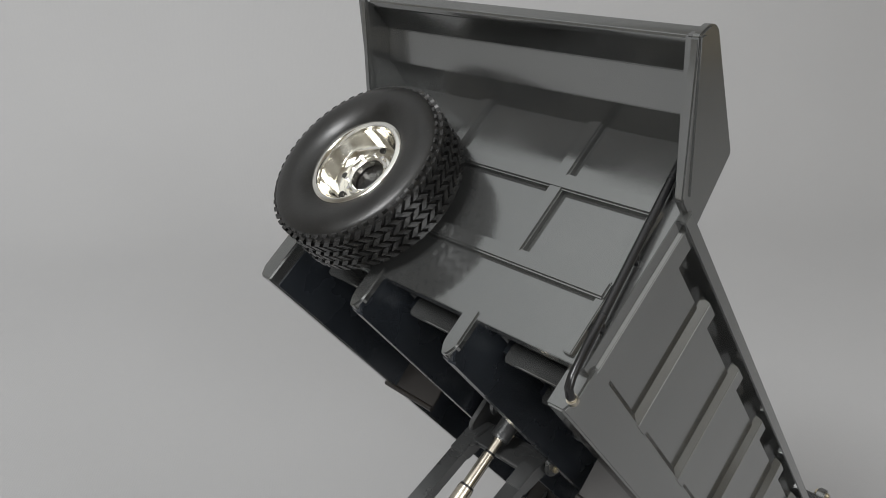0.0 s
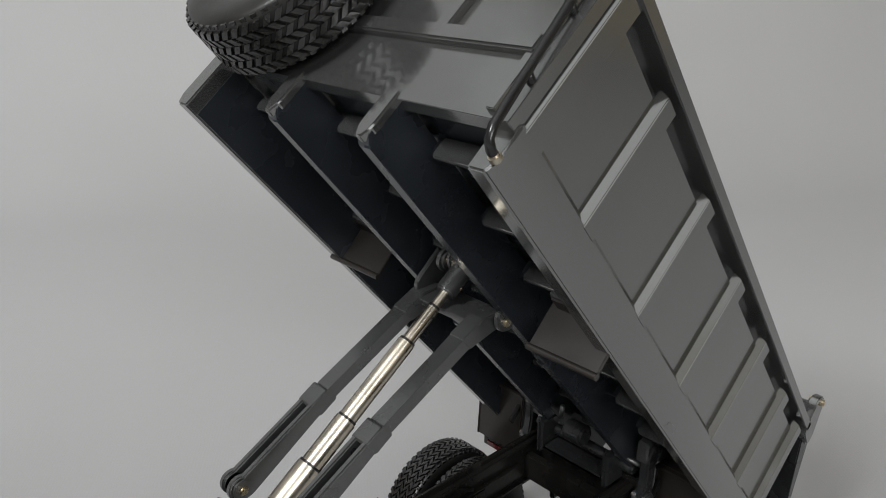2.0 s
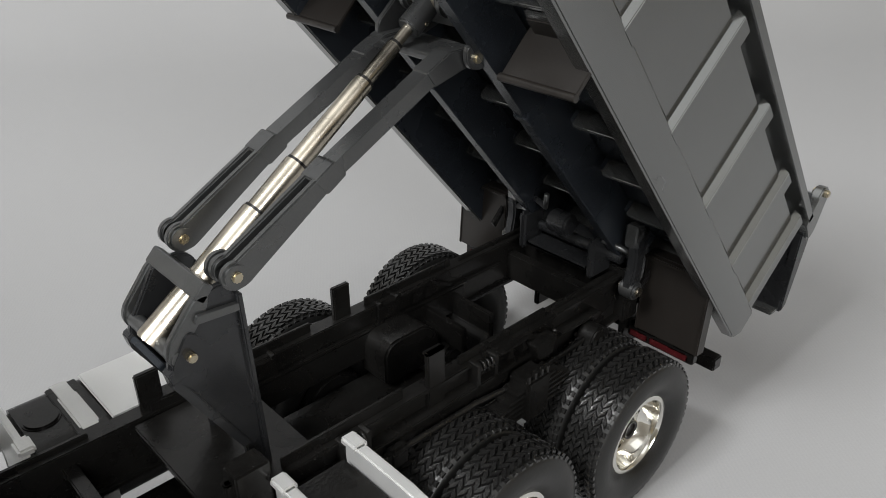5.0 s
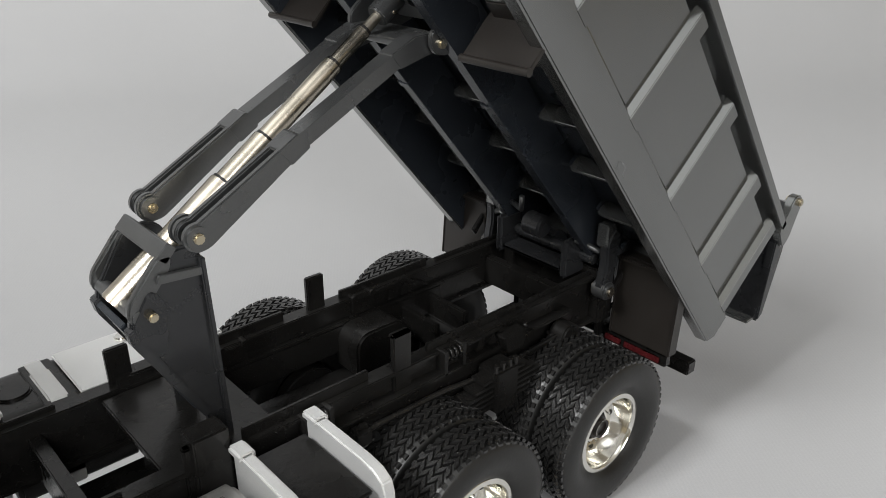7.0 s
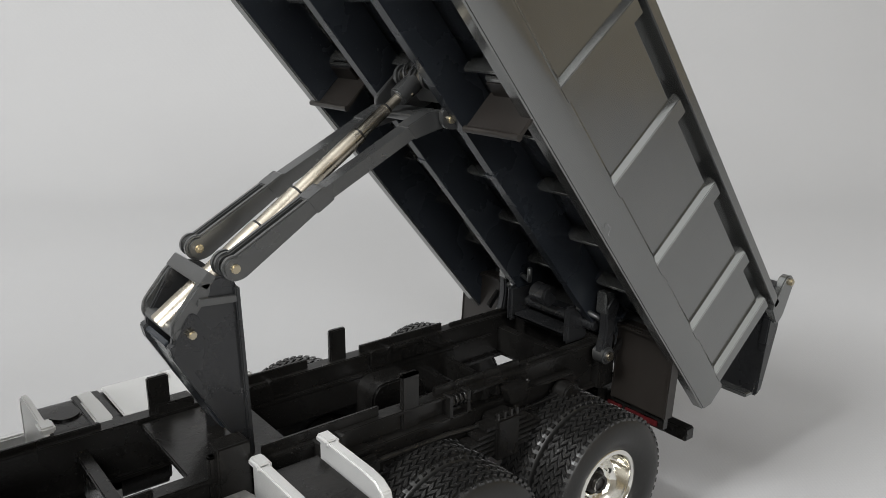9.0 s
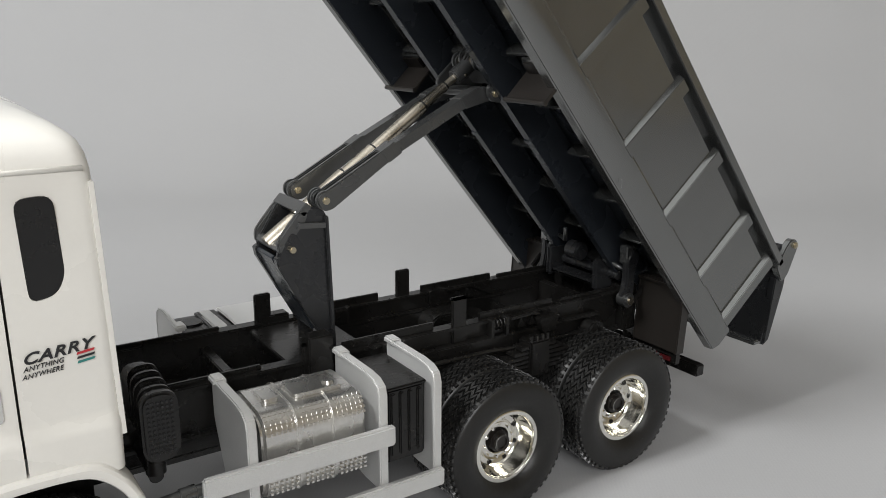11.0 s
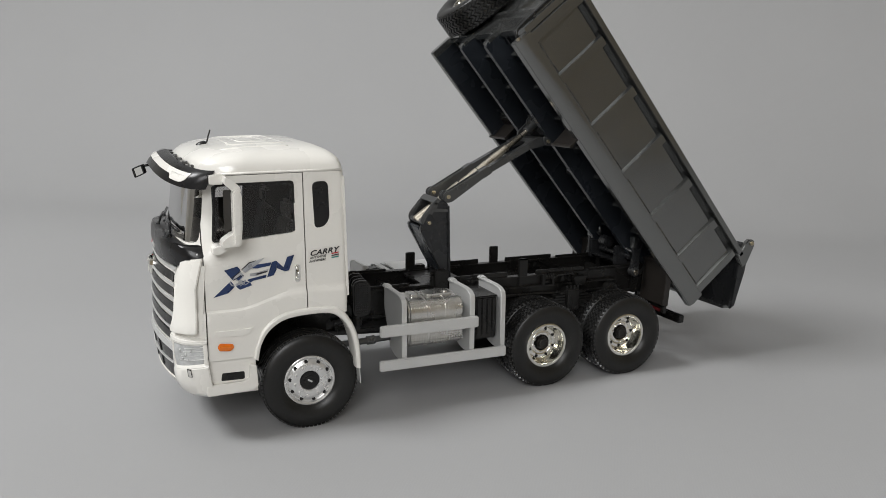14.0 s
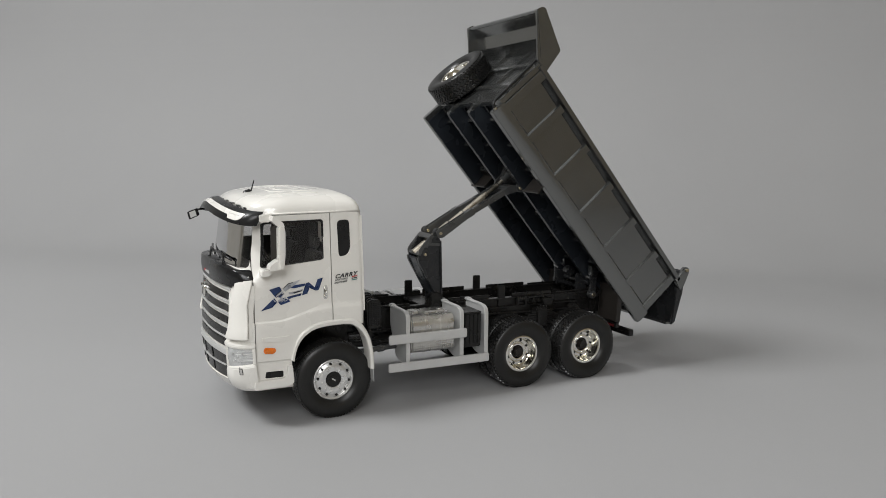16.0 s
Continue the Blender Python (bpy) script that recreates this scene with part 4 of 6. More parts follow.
HUB = scaled_mesh("hub", join(cyl((0, 0.11, 0), (0, 0.2, 0), 0.100, seg=28, bevel=0.008), lathe([(0.058, 0.080), (0.078, 0.074), (0.078, 0.12), (0.058, 0.12)], 28, closed=True), cyl((0, 0.095, 0), (0, 0.12, 0), 0.062, seg=28)), FLAP)
# front rim: broad bright flange, ten round openings, black cap
FLAT_RIM = scaled_mesh("rim", lathe([(0.345, 0.025), (0.340, 0.0), (0.326, -0.006), (0.310, 0.0), (0.304, 0.020), (0.292, 0.028), (0.262, 0.010), (0.246, -0.003),
                                     (0.20, -0.006), (0.15, -0.004), (0.135, 0.0), (0.128, 0.02)], 56), RIM_FLAT, 40)
FLAT_HOLE = scaled_mesh("rim_opening", cyl((0, -0.001, 0), (0, 0.034, 0), 0.024, seg=16), BLACK)
FLAT_HUB = scaled_mesh("hub", join(cyl((0, 0.0, 0), (0, 0.1, 0), 0.13, seg=28, bevel=0.012), cyl((0, -0.012, 0), (0, 0.02, 0), 0.085, seg=6, bevel=0.01)), BLACK)
HUB_MARK = scaled_mesh("hub_mark", box(-0.035, 0.035, -0.016, -0.01, -0.011, 0.011, 0.002), SILVER)


def wheel(m, kind, label, spin=0.0):
    """kind: 'deep' rear wheel, 'front', 'inner' (tyre alone) or 'spare'; spin turns rim and hub, while the pressed tyre stays."""
    hub_ob = placed("wheel", DRUM_FRONT if kind == "front" else DRUM, truck, m @ pose(0, 0, 0, 0, spin, 0), label)
    shell_me, tread_me = {"front": TYRE_RIB, "spare": TYRE_SPARE}.get(kind, TYRE_BLOCK)
    back = pose(0, 0, 0, 0, -spin, 0)
    placed("tyre", shell_me, hub_ob, back, "black rubber tyre")
    placed("tread", tread_me, hub_ob, back)["kind"] = "stuff"
    if kind == "inner":
        return hub_ob
    if kind == "front":
        placed("rim", FLAT_RIM, hub_ob, Matrix(), "satin chrome rim with round openings")
        placed("hub", FLAT_HUB, hub_ob, Matrix())
        placed("hub_mark", HUB_MARK, hub_ob, pose(0, 0, 0, 0, 25, 0))
        for a in range(10):
            c, s = math.cos(radians(36 * a)) * S, math.sin(radians(36 * a)) * S
            placed("rim_opening", FLAT_HOLE, hub_ob, Matrix.Translation((0.264 * c, 0, 0.264 * s)))
        for a in range(10):
            c, s = math.cos(radians(36 * a + 18)) * S, math.sin(radians(36 * a + 18)) * S
            placed("wheel_nut", RIM_BOLT, hub_ob, Matrix.Translation((0.204 * c, -0.020 * S, 0.204 * s)))
        return hub_ob
    placed("rim", DEEP_RIM, hub_ob, Matrix(), "deep chrome rim")
    if kind != "spare":
        placed("hub", HUB, hub_ob, Matrix())
    for a in range(8):
        placed("rim_opening", DEEP_HOLE, hub_ob, pose(0, 0, 0, 0, 45 * a + 20, 0))
    for a in range(10):
        c, s = math.cos(radians(36 * a + 10)) * S, math.sin(radians(36 * a + 10)) * S
        placed("wheel_nut", RIM_BOLT, hub_ob, Matrix.Translation((0.152 * c, 0.121 * S, 0.152 * s)))
    return hub_ob


AXLE_Z = 0.52
for x in (-0.04, 1.41):
    spin = 17 * x
    wheel(Matrix.Translation(at((x, -0.05, AXLE_Z))), "deep", "rear wheel with deep chrome rim", spin)
    wheel(Matrix.Translation(at((x, 0.325, AXLE_Z))), "inner", "inner rear wheel", 5 + spin)
    wheel(Matrix.Translation(at((x - 0.05, FAR_FACE, AXLE_Z))) @ pose(0, 0, 0, 0, 0, 180), "deep", "rear wheel with deep chrome rim", spin)
    wheel(Matrix.Translation(at((x - 0.05, FAR_FACE - 0.425, AXLE_Z))) @ pose(0, 0, 0, 0, 0, 180), "inner", "inner rear wheel", 9)
wheel(Matrix.Translation(at((-3.74, -0.20, AXLE_Z))), "front", "front wheel with chrome rim and black hub", 8)
wheel(Matrix.Translation(at((-3.74, 2 * MID + 0.20, AXLE_Z))) @ pose(0, 0, 0, 0, 0, 180), "front", "front wheel with chrome rim and black hub")
# the spare leans flat on the headboard: its axis follows the body's length
spare_spot = BODY @ Vector((-4.78, 1.885, 3.315))
body_turn = BODY.to_3x3().to_4x4() @ pose(0, 0, 0, 0, 0, -90)
wheel(Matrix.Translation(at(spare_spot)) @ body_turn, "spare", "spare wheel with deep chrome rim on the headboard", 12)
part("spare_mount", cyl((-4.50, 1.83, 3.31), (HEAD, 1.83, 3.31), 0.22, seg=24), GREY, dump_body, m=BODY)

# ---- cab ----
# plan of the cab at a height: half width, front, back, top-view rounding of the front and back corners
LEVELS = ((0.50, 1.43, -5.42, -3.30, 0.42, 0.05), (0.60, 1.47, -5.48, -3.29, 0.42, 0.05), (0.90, 1.49, -5.53, -3.28, 0.42, 0.05), (1.20, 1.495, -5.54, -3.25, 0.42, 0.07), (1.45, 1.495, -5.54, -3.245, 0.42, 0.07),
          (1.565, 1.496, -5.535, -3.24, 0.42, 0.08), (1.595, 1.488, -5.535, -3.24, 0.42, 0.08), (1.62, 1.458, -5.53, -3.24, 0.42, 0.08), (1.70, 1.450, -5.53, -3.235, 0.42, 0.08), (2.0, 1.448, -5.52, -3.235, 0.42, 0.08),
          (2.25, 1.44, -5.46, -3.235, 0.46, 0.08), (2.45, 1.43, -5.33, -3.235, 0.56, 0.08), (2.80, 1.405, -5.28, -3.24, 0.58, 0.08), (3.20, 1.385, -5.23, -3.245, 0.58, 0.09),
          (3.29, 1.378, -5.22, -3.25, 0.56, 0.09), (3.37, 1.362, -5.215, -3.262, 0.56, 0.11), (3.44, 1.325, -5.195, -3.29, 0.58, 0.12), (3.495, 1.265, -5.14, -3.345, 0.60, 0.13),
          (3.54, 1.18, -5.05, -3.41, 0.62, 0.14), (3.57, 1.08, -4.93, -3.475, 0.60, 0.15), (3.595, 0.94, -4.76, -3.53, 0.55, 0.16), (3.612, 0.76, -4.52, -3.59, 0.45, 0.16))


def bow(z):
    """How far the front's middle stands before its corners: more round the grille than at the windscreen."""
    return 0.16 - 0.06 * min(max((z - 2.25) / 0.2, 0), 1)


def level_at(z):
    for a, b in zip(LEVELS, LEVELS[1:]):
        if z <= b[0]:
            f = min(max((z - a[0]) / (b[0] - a[0]), 0), 1)
            return [p + (q - p) * f for p, q in zip(a, b)]
    return list(LEVELS[-1])


def front_x(z, dy):
    """The cab's front at a height, dy from its middle."""
    _, half, xf, _, r, _ = level_at(z)
    flat = half - r
    d = abs(dy)
    if d <= flat:
        return xf + bow(z) * (d / flat) ** 2
    d = min(d - flat, r)
    return xf + bow(z) + r - math.sqrt(max(r * r - d * d, 0))


def cab_ring(level, inset):
    z, half, xf, xb, rf, rb = level
    half, xf, xb = half - inset, xf + inset, xb - inset
    pts = []
    flat = half - rf
    for k in range(24):  # near side, from the front corner back
        pts.append((xf + bow(z) + rf + (xb - rb - xf - bow(z) - rf) * k / 24, -half))
    for k in range(6):
        a = math.pi / 2 * k / 6
        pts.append((xb - rb + rb * math.sin(a), -half + rb - rb * math.cos(a)))
    for k in range(8):
        pts.append((xb, -half + rb + 2 * (half - rb) * k / 8))
    for k in range(6):
        a = math.pi / 2 * k / 6
        pts.append((xb - rb + rb * math.cos(a), half - rb + rb * math.sin(a)))
    for k in range(24):
        pts.append((xb - rb + (xf + bow(z) + rf - xb + rb) * k / 24, half))
    for k in range(8):
        a = math.pi / 2 * k / 8
        pts.append((xf + bow(z) + rf - rf * math.sin(a), flat + rf * math.cos(a)))
    for k in range(16):
        d = flat - 2 * flat * k / 16
        pts.append((xf + bow(z) * (d / flat) ** 2, d))
    for k in range(8):
        a = math.pi / 2 * k / 8
        pts.append((xf + bow(z) + rf - rf * math.cos(a), -flat - rf * math.sin(a)))
    return pts


def smooth_step(x, a, b):
    f = min(max((x - a) / (b - a), 0), 1)
    return f * f * (3 - 2 * f)


def cab_solid(inset, levels, shape=True):
    bm, rings = bmesh.new(), []
    for lv in levels:
        ring = []
        for x, y in cab_ring(lv, inset):
            z = lv[0]
            if shape and 1.3 < z < 2.1:  # the side crease climbs towards the back
                z += 0.19 * smooth_step(x, -4.7, -3.85) * max(0, 1 - abs(z - 1.62) / 0.45)
            ring.append(bm.verts.new((x, MID + y, z)))
        rings.append(ring)
    n = len(rings[0])
    for a, b in zip(rings, rings[1:]):
        for k in range(n):
            bm.faces.new((a[k], a[(k + 1) % n], b[(k + 1) % n], b[k]))
    bm.faces.new(rings[0][::-1])
    bm.faces.new(rings[-1])
    bmesh.ops.recalc_face_normals(bm, faces=bm.faces)
    return bm


SIDE_WINDOW = rounded([(-4.91, 2.44), (-4.87, 3.15), (-3.92, 3.17), (-3.90, 2.53)], 0.05)
SMALL_WINDOW = rounded([(-3.655, 2.56), (-3.675, 3.155), (-3.475, 3.165), (-3.455, 2.70), (-3.51, 2.59)], 0.07)
SCREEN = rounded([(MID - 1.27, 2.43), (MID - 1.20, 3.20), (MID + 1.20, 3.20), (MID + 1.27, 2.43)], 0.10)
ARCH = (-3.815, 0.61)

cab = part("cab", cab_solid(0.0, LEVELS), WHITE, truck, "glossy white lorry cab with black sun visor")
cut(cab, cab_solid(0.055, [(0.40, *LEVELS[0][1:])] + list(LEVELS[:-2]), False))
cut(cab, prism(SIDE_WINDOW, "y", -1.0, 3.4, 0))
cut(cab, prism(SMALL_WINDOW, "y", -1.0, 3.4, 0))
cut(cab, prism(SCREEN, "x", -6.0, -4.9, 0))
# wheel arch: its outer and inner line from the front foot over the top to the rear foot
ARCH_LINE = (((-4.488, 0.974), (-4.428, 0.933)), ((-4.43, 1.19), (-4.384, 1.13)), ((-4.32, 1.375), (-4.285, 1.295)), ((-4.14, 1.498), (-4.13, 1.406)), ((-3.95, 1.545), (-3.96, 1.45)), ((-3.70, 1.555), (-3.70, 1.466)),
             ((-3.44, 1.545), (-3.50, 1.453)), ((-3.325, 1.478), (-3.385, 1.395)), ((-3.232, 1.36), (-3.288, 1.29)), ((-3.152, 1.20), (-3.221, 1.145)), ((-3.099, 0.985), (-3.175, 0.945)), ((-3.08, 0.67), (-3.150, 0.67)))


def arch_curve(steps=4):
    """The pairs of the arch's line, with points glided in between."""
    p = [(Vector(a), Vector(b)) for a, b in ARCH_LINE]
    out = []
    for k in range(len(p) - 1):
        q = [p[max(k - 1, 0)], p[k], p[k + 1], p[min(k + 2, len(p) - 1)]]
        for n in range(steps):
            t = n / steps
            w = (-0.5 * t + t * t - 0.5 * t ** 3, 1 - 2.5 * t * t + 1.5 * t ** 3, 0.5 * t + 2 * t * t - 1.5 * t ** 3, -0.5 * t * t + 0.5 * t ** 3)
            out.append(tuple(sum((q[m][e] * w[m] for m in range(4)), Vector((0, 0))) for e in (0, 1)))
    return out + [p[-1]]


def arch_strip(curve, section):
    """Sweeps a closed section of (share from the outer to the inner line, y) along the arch."""
    bm = bmesh.new()
    rings = []
    for a, b in curve:
        ring = []
        for f, y in section:
            q = a.lerp(b, f)
            ring.append(bm.verts.new((q.x, y, q.y)))
        rings.append(ring)
    n = len(section)
    for r0, r1 in zip(rings, rings[1:]):
        for k in range(n):
            bm.faces.new((r0[k], r0[(k + 1) % n], r1[(k + 1) % n], r1[k]))
    bm.faces.new(rings[0])
    bm.faces.new(rings[-1])
    bmesh.ops.recalc_face_normals(bm, faces=bm.faces)
    return bm


arch_cut = [(-4.43, 0.2)] + [tuple(b) for a, b in arch_curve() if b.x < -3.5] + [(-3.48, 1.452), (-3.0, 1.452), (-3.0, 0.2)]
cut(cab, prism(arch_cut, "y", -1.0, 3.4, 0))
cut(cab, prism([(MID - 0.9, 2.55), (MID - 0.9, 3.1), (MID + 0.9, 3.1), (MID + 0.9, 2.55)], "x", -3.5, -3.0, 0))
for y0, y1 in ((-1.0, -0.25), (2 * MID + 0.25, 3.4)):
    cut(cab, box(-5.055, -4.30, y0, y1, 0.2, 0.985, 0))
# doors are cut out of the shell with a fine gap round them
door_line = [(-5.035, 0.80), (-5.035, 3.26), (-3.79, 3.28), (-3.785, 1.30), (-4.4, 1.1), (-4.5, 0.80)]


def grown(points, d):
    cx, cz = -4.3, 2.0
    return [(x + d * (1 if x > cx else -1), z + d * (1 if z > cz else -1)) for x, z in points]


for y0, y1 in ((-1.0, 0.2), (2.1, 3.4)):
    door = new("cab_door", cab.data.copy())
    door.parent = cab
    door["label"] = "white cab door with tinted window"
    cut(door, prism(grown(door_line, -0.006), "y", y0, y1, 0), "INTERSECT")
    cut(cab, prism(grown(door_line, 0.009), "y", y0, y1, 0))
    near = y0 < 0
    def side(name, bm, mat, parent, label=""):
        return part(name, bm if near else mirrored(bm), mat, parent, label)
    side("door_glass", moved(prism(rounded([(-4.925, 2.43), (-4.885, 3.165), (-3.905, 3.185), (-3.885, 2.52)], 0.05), "y", -0.245, -0.232, 0), Matrix.Identity(4)), TINT, door, "tinted side window").visible_shadow = False
    gasket = prism(grown(SIDE_WINDOW, 0.012), "y", -0.25, -0.228, 0)
    ob = side("window_gasket", gasket, GLOSS_BLACK, door)
    hole = prism(grown(SIDE_WINDOW, -0.016), "y", -1.0, 3.4, 0)
    cut(ob, hole)
    side("door_glass_frame", box(-4.90, -4.87, -0.235, -0.215, 2.46, 3.14, 0.01), GLOSS_BLACK, door)
    handle = side("door_handle", prism(rounded([(-3.93, 1.90), (-3.93, 2.12), (-3.86, 2.12), (-3.86, 1.90)], 0.03), "y", -0.315, -0.295, 0.008), CHROME, door, "small chrome door handle")
    side("handle_grip", tube([(-3.90, -0.31, 1.93), (-3.90, -0.345, 1.96), (-3.90, -0.345, 2.05), (-3.90, -0.315, 2.09)], 0.014, 8), CHROME, handle)
    marker = side("side_marker", prism(rounded([(-4.905, 1.115), (-4.925, 1.165), (-4.90, 1.212), (-4.735, 1.192), (-4.722, 1.14), (-4.77, 1.10)], 0.036), "y", -0.392, -0.335, 0.028, 4), ORANGE, door, "orange side marker lamp")
    side("door_step_groove", prism(rounded([(-4.955, 1.30), (-4.945, 1.365), (-4.60, 1.36), (-4.47, 1.375), (-4.55, 1.29), (-4.62, 1.28)], 0.02), "y", -0.362, -0.33, 0.014), WHITE, door)
    side("quarter_glass", prism(grown(SMALL_WINDOW, 0.0), "y", -0.235, -0.215, 0), GLOSS_BLACK, cab, "small dark rear side window")
    rim_q = side("quarter_gasket", prism(SMALL_WINDOW, "y", -0.262, -0.22, 0.006), GLOSS_BLACK, cab)

# wheel-arch flares and their black liners
for flip in (False, True):
    def side(name, bm, mat, parent, label=""):
        return part(name, mirrored(bm) if flip else bm, mat, parent, label)
    flare = arch_strip(arch_curve(), ((0.0, -0.10), (0.0, -0.352), (0.10, -0.372), (0.30, -0.384), (0.62, -0.382), (0.86, -0.372), (0.97, -0.352), (1.0, -0.33), (1.0, -0.10)))
    flare_ob = side("arch_flare", flare, WHITE, cab, "white wheel-arch flare")
    side("mud_flap", prism([(-3.118, 0.74), (-3.104, 0.74), (-3.088, 0.45), (-3.10, 0.45)], "y", -0.372, 0.10, 0.003), SILVER, flare_ob, "thin pale mud flap")
    inner = [q for q in arch_curve() if q[1].x < -3.42]
    side("arch_liner", arch_strip(inner, ((1.03, -0.30), (1.22, -0.30), (1.22, 0.42), (1.03, 0.42))), BLACK, cab)
    side("liner_wall", moved(lathe([(0.0, 0.40), (0.78, 0.40), (0.78, 0.42), (0.0, 0.42)], 40, 62, 180), Matrix.Translation((ARCH[0], 0, ARCH[1]))), BLACK, cab)


def band(z0, z1, d0, d1, out0, out1, thick=0.05, steps=28, bevel=0.0, lean=0.0):
    """A strip that follows the cab's front from dy d0 to d1 and stands proud of it by out0 below and out1 above."""
    bm, rings = bmesh.new(), []
    for k in range(steps + 1):
        d = d0 + (d1 - d0) * k / steps
        zz = lean * abs(d)
        z2 = z1 + zz
        a, b = front_x(z0 + zz, d), front_x(z2, d)
        grad = min(max((abs(d) - 0.95) / 0.5, 0), 1)
        sy = (1 if d > 0 else -1) * grad * 0.9
        nx = math.sqrt(1 - min(sy * sy, 0.99))
        rings.append([bm.verts.new(p) for p in ((a - out0 * nx, MID + d + out0 * sy, z0 + zz), (b - out1 * nx, MID + d + out1 * sy, z2),
                                                 (b + thick * nx, MID + d - thick * sy, z2), (a + thick * nx, MID + d - thick * sy, z0 + zz))])
    for p, q in zip(rings, rings[1:]):
        for i in range(4):
            bm.faces.new((p[i], q[i], q[(i + 1) % 4], p[(i + 1) % 4]))
    bm.faces.new(rings[0][::-1])
    bm.faces.new(rings[-1])
    bmesh.ops.recalc_face_normals(bm, faces=bm.faces)
    return bevelled(bm, bevel)


def corner_piece(sgn, rows, thick, steps=14, bevel=0.015):
    """A shell wrapped round a front corner; rows of (z inner, z outer, angle inner, angle outer, stand-off), bottom first."""
    bm, faces = bmesh.new(), []
    for back in (0.0, thick):
        grid = []
        for z_in, z_out, a_in, a_out, out in rows:
            line = []
            for k in range(steps + 1):
                f = k / steps
                z, a = z_in + (z_out - z_in) * f, radians(a_in + (a_out - a_in) * f)
                _, half, xf, _, r, _ = level_at(z)
                reach = r + out - back
                line.append(bm.verts.new((xf + bow(z) + r - reach * math.cos(a), MID + sgn * (half - r + reach * math.sin(a)), z)))
            grid.append(line)
        faces.append(grid)
    face, rear = faces
    for i in range(len(rows) - 1):
        for k in range(steps):
            bm.faces.new((face[i][k], face[i][k + 1], face[i + 1][k + 1], face[i + 1][k]))
            bm.faces.new((rear[i][k], rear[i + 1][k], rear[i + 1][k + 1], rear[i][k + 1]))
        for k in (0, steps):
            bm.faces.new((face[i][k], face[i + 1][k], rear[i + 1][k], rear[i][k]))
    for i in (0, len(rows) - 1):
        for k in range(steps):
            bm.faces.new((face[i][k], face[i][k + 1], rear[i][k + 1], rear[i][k]))
    bmesh.ops.recalc_face_normals(bm, faces=bm.faces)
    return bevelled(bm, bevel)


def screen_glass():
    bm = bmesh.new()
    rows = []
    for i in range(9):
        z = 2.41 + 0.81 * i / 8
        half = 1.30 - 0.07 * i / 8
        rows.append([bm.verts.new((front_x(z, d) + 0.02, MID + d, z)) for d in (-half + 2 * half * k / 32 for k in range(33))])
    for a, b in zip(rows, rows[1:]):
        for k in range(32):
            bm.faces.new((a[k], a[k + 1], b[k + 1], b[k]))
    return bm


part("windscreen", screen_glass(), GLASS, cab, "clear curved windscreen").visible_shadow = False


def wrapped(rings, steps=48):
    """Lofts closed sections round the cab's front; a ring is (x of the ends, half width, depth, roundness, z in the middle, z at the ends, fall)."""
    bm, cols = bmesh.new(), []
    for k in range(steps + 1):
        cols.append([bm.verts.new(wrap_point(r, -90 + 180 * k / steps)) for r in rings])
    n = len(rings)
    for p, q in zip(cols, cols[1:]):
        for i in range(n):
            bm.faces.new((p[i], q[i], q[(i + 1) % n], p[(i + 1) % n]))
    bm.faces.new(cols[0][::-1])
    bm.faces.new(cols[-1])
    bmesh.ops.recalc_face_normals(bm, faces=bm.faces)
    return bm


def wrap_point(ring, angle):
    x, half, depth, n, mid, end, fall = ring
    sn, cs = math.sin(radians(angle)), max(math.cos(radians(angle)), 0)
    d = math.copysign(half * abs(sn) ** (2 / n), sn)
    return Vector((x - depth * cs ** (2 / n), MID + d, mid + (end - mid) * (abs(d) / half) ** fall))


front = part("front_panel", wrapped([(-4.98, 1.405, 0.525, 2.5, 2.165, 2.165, 1), (-5.00, 1.385, 0.515, 2.7, 2.30, 2.29, 2), (-5.03, 1.335, 0.475, 2.9, 2.42, 2.385, 2), (-5.05, 1.296, 0.431, 3.1, 2.47, 2.416, 2),
                                     (-5.04, 1.275, 0.405, 3.1, 2.475, 2.42, 2), (-5.0, 1.25, 0.29, 3.0, 2.44, 2.40, 2), (-5.0, 1.25, 0.29, 3.0, 2.165, 2.165, 2)]), GLOSS_BLACK, cab, "gloss black panel below the windscreen", sharp=50)
badge = part("name_badge", join(*[prism([(-5.522, 2.235), (-5.503, 2.325), (-5.48, 2.325), (-5.49, 2.235)], "y", MID - 0.30 + 0.088 * k, MID - 0.236 + 0.088 * k, 0.003) for k in range(4)]), SILVER, front, "plain silver badge bars")
part("badge_flash", prism([(-5.524, 2.24), (-5.502, 2.335), (-5.48, 2.335), (-5.49, 2.24)], "y", MID + 0.06, MID + 0.12, 0.003), DECAL_RED, front)
for sgn in (-1, 1):
    part("panel_screw", ball((-5.098, MID + sgn * 1.362, 2.314), 0.014, seg=10), SILVER, front)

grille = part("grille", band(1.22, 2.18, -1.12, 1.12, 0.012, 0.012, 0.03), BLACK, cab, "black radiator grille with silver slats")
for k, z in enumerate((2.145, 1.955, 1.765, 1.575, 1.385)):
    part("grille_slat", band(z - 0.010, z + (0.04 if k == 0 else 0.016), -1.12, 1.12, 0.027, 0.022, 0.0, bevel=0.005, lean=-0.05), SILVER, grille, "silver grille slat")
for k in range(5):
    z = 2.05 - 0.19 * k
    part("grille_blade", band(z - 0.06, z + 0.05, -1.1, 1.1, 0.019, 0.014, 0.0, bevel=0.005, lean=-0.05), BLACK, grille)
emblem = part("emblem", cyl((-5.575, MID, 1.96), (-5.50, MID, 1.96), 0.14, seg=28, bevel=0.012), CHROME, grille, "round chrome emblem")
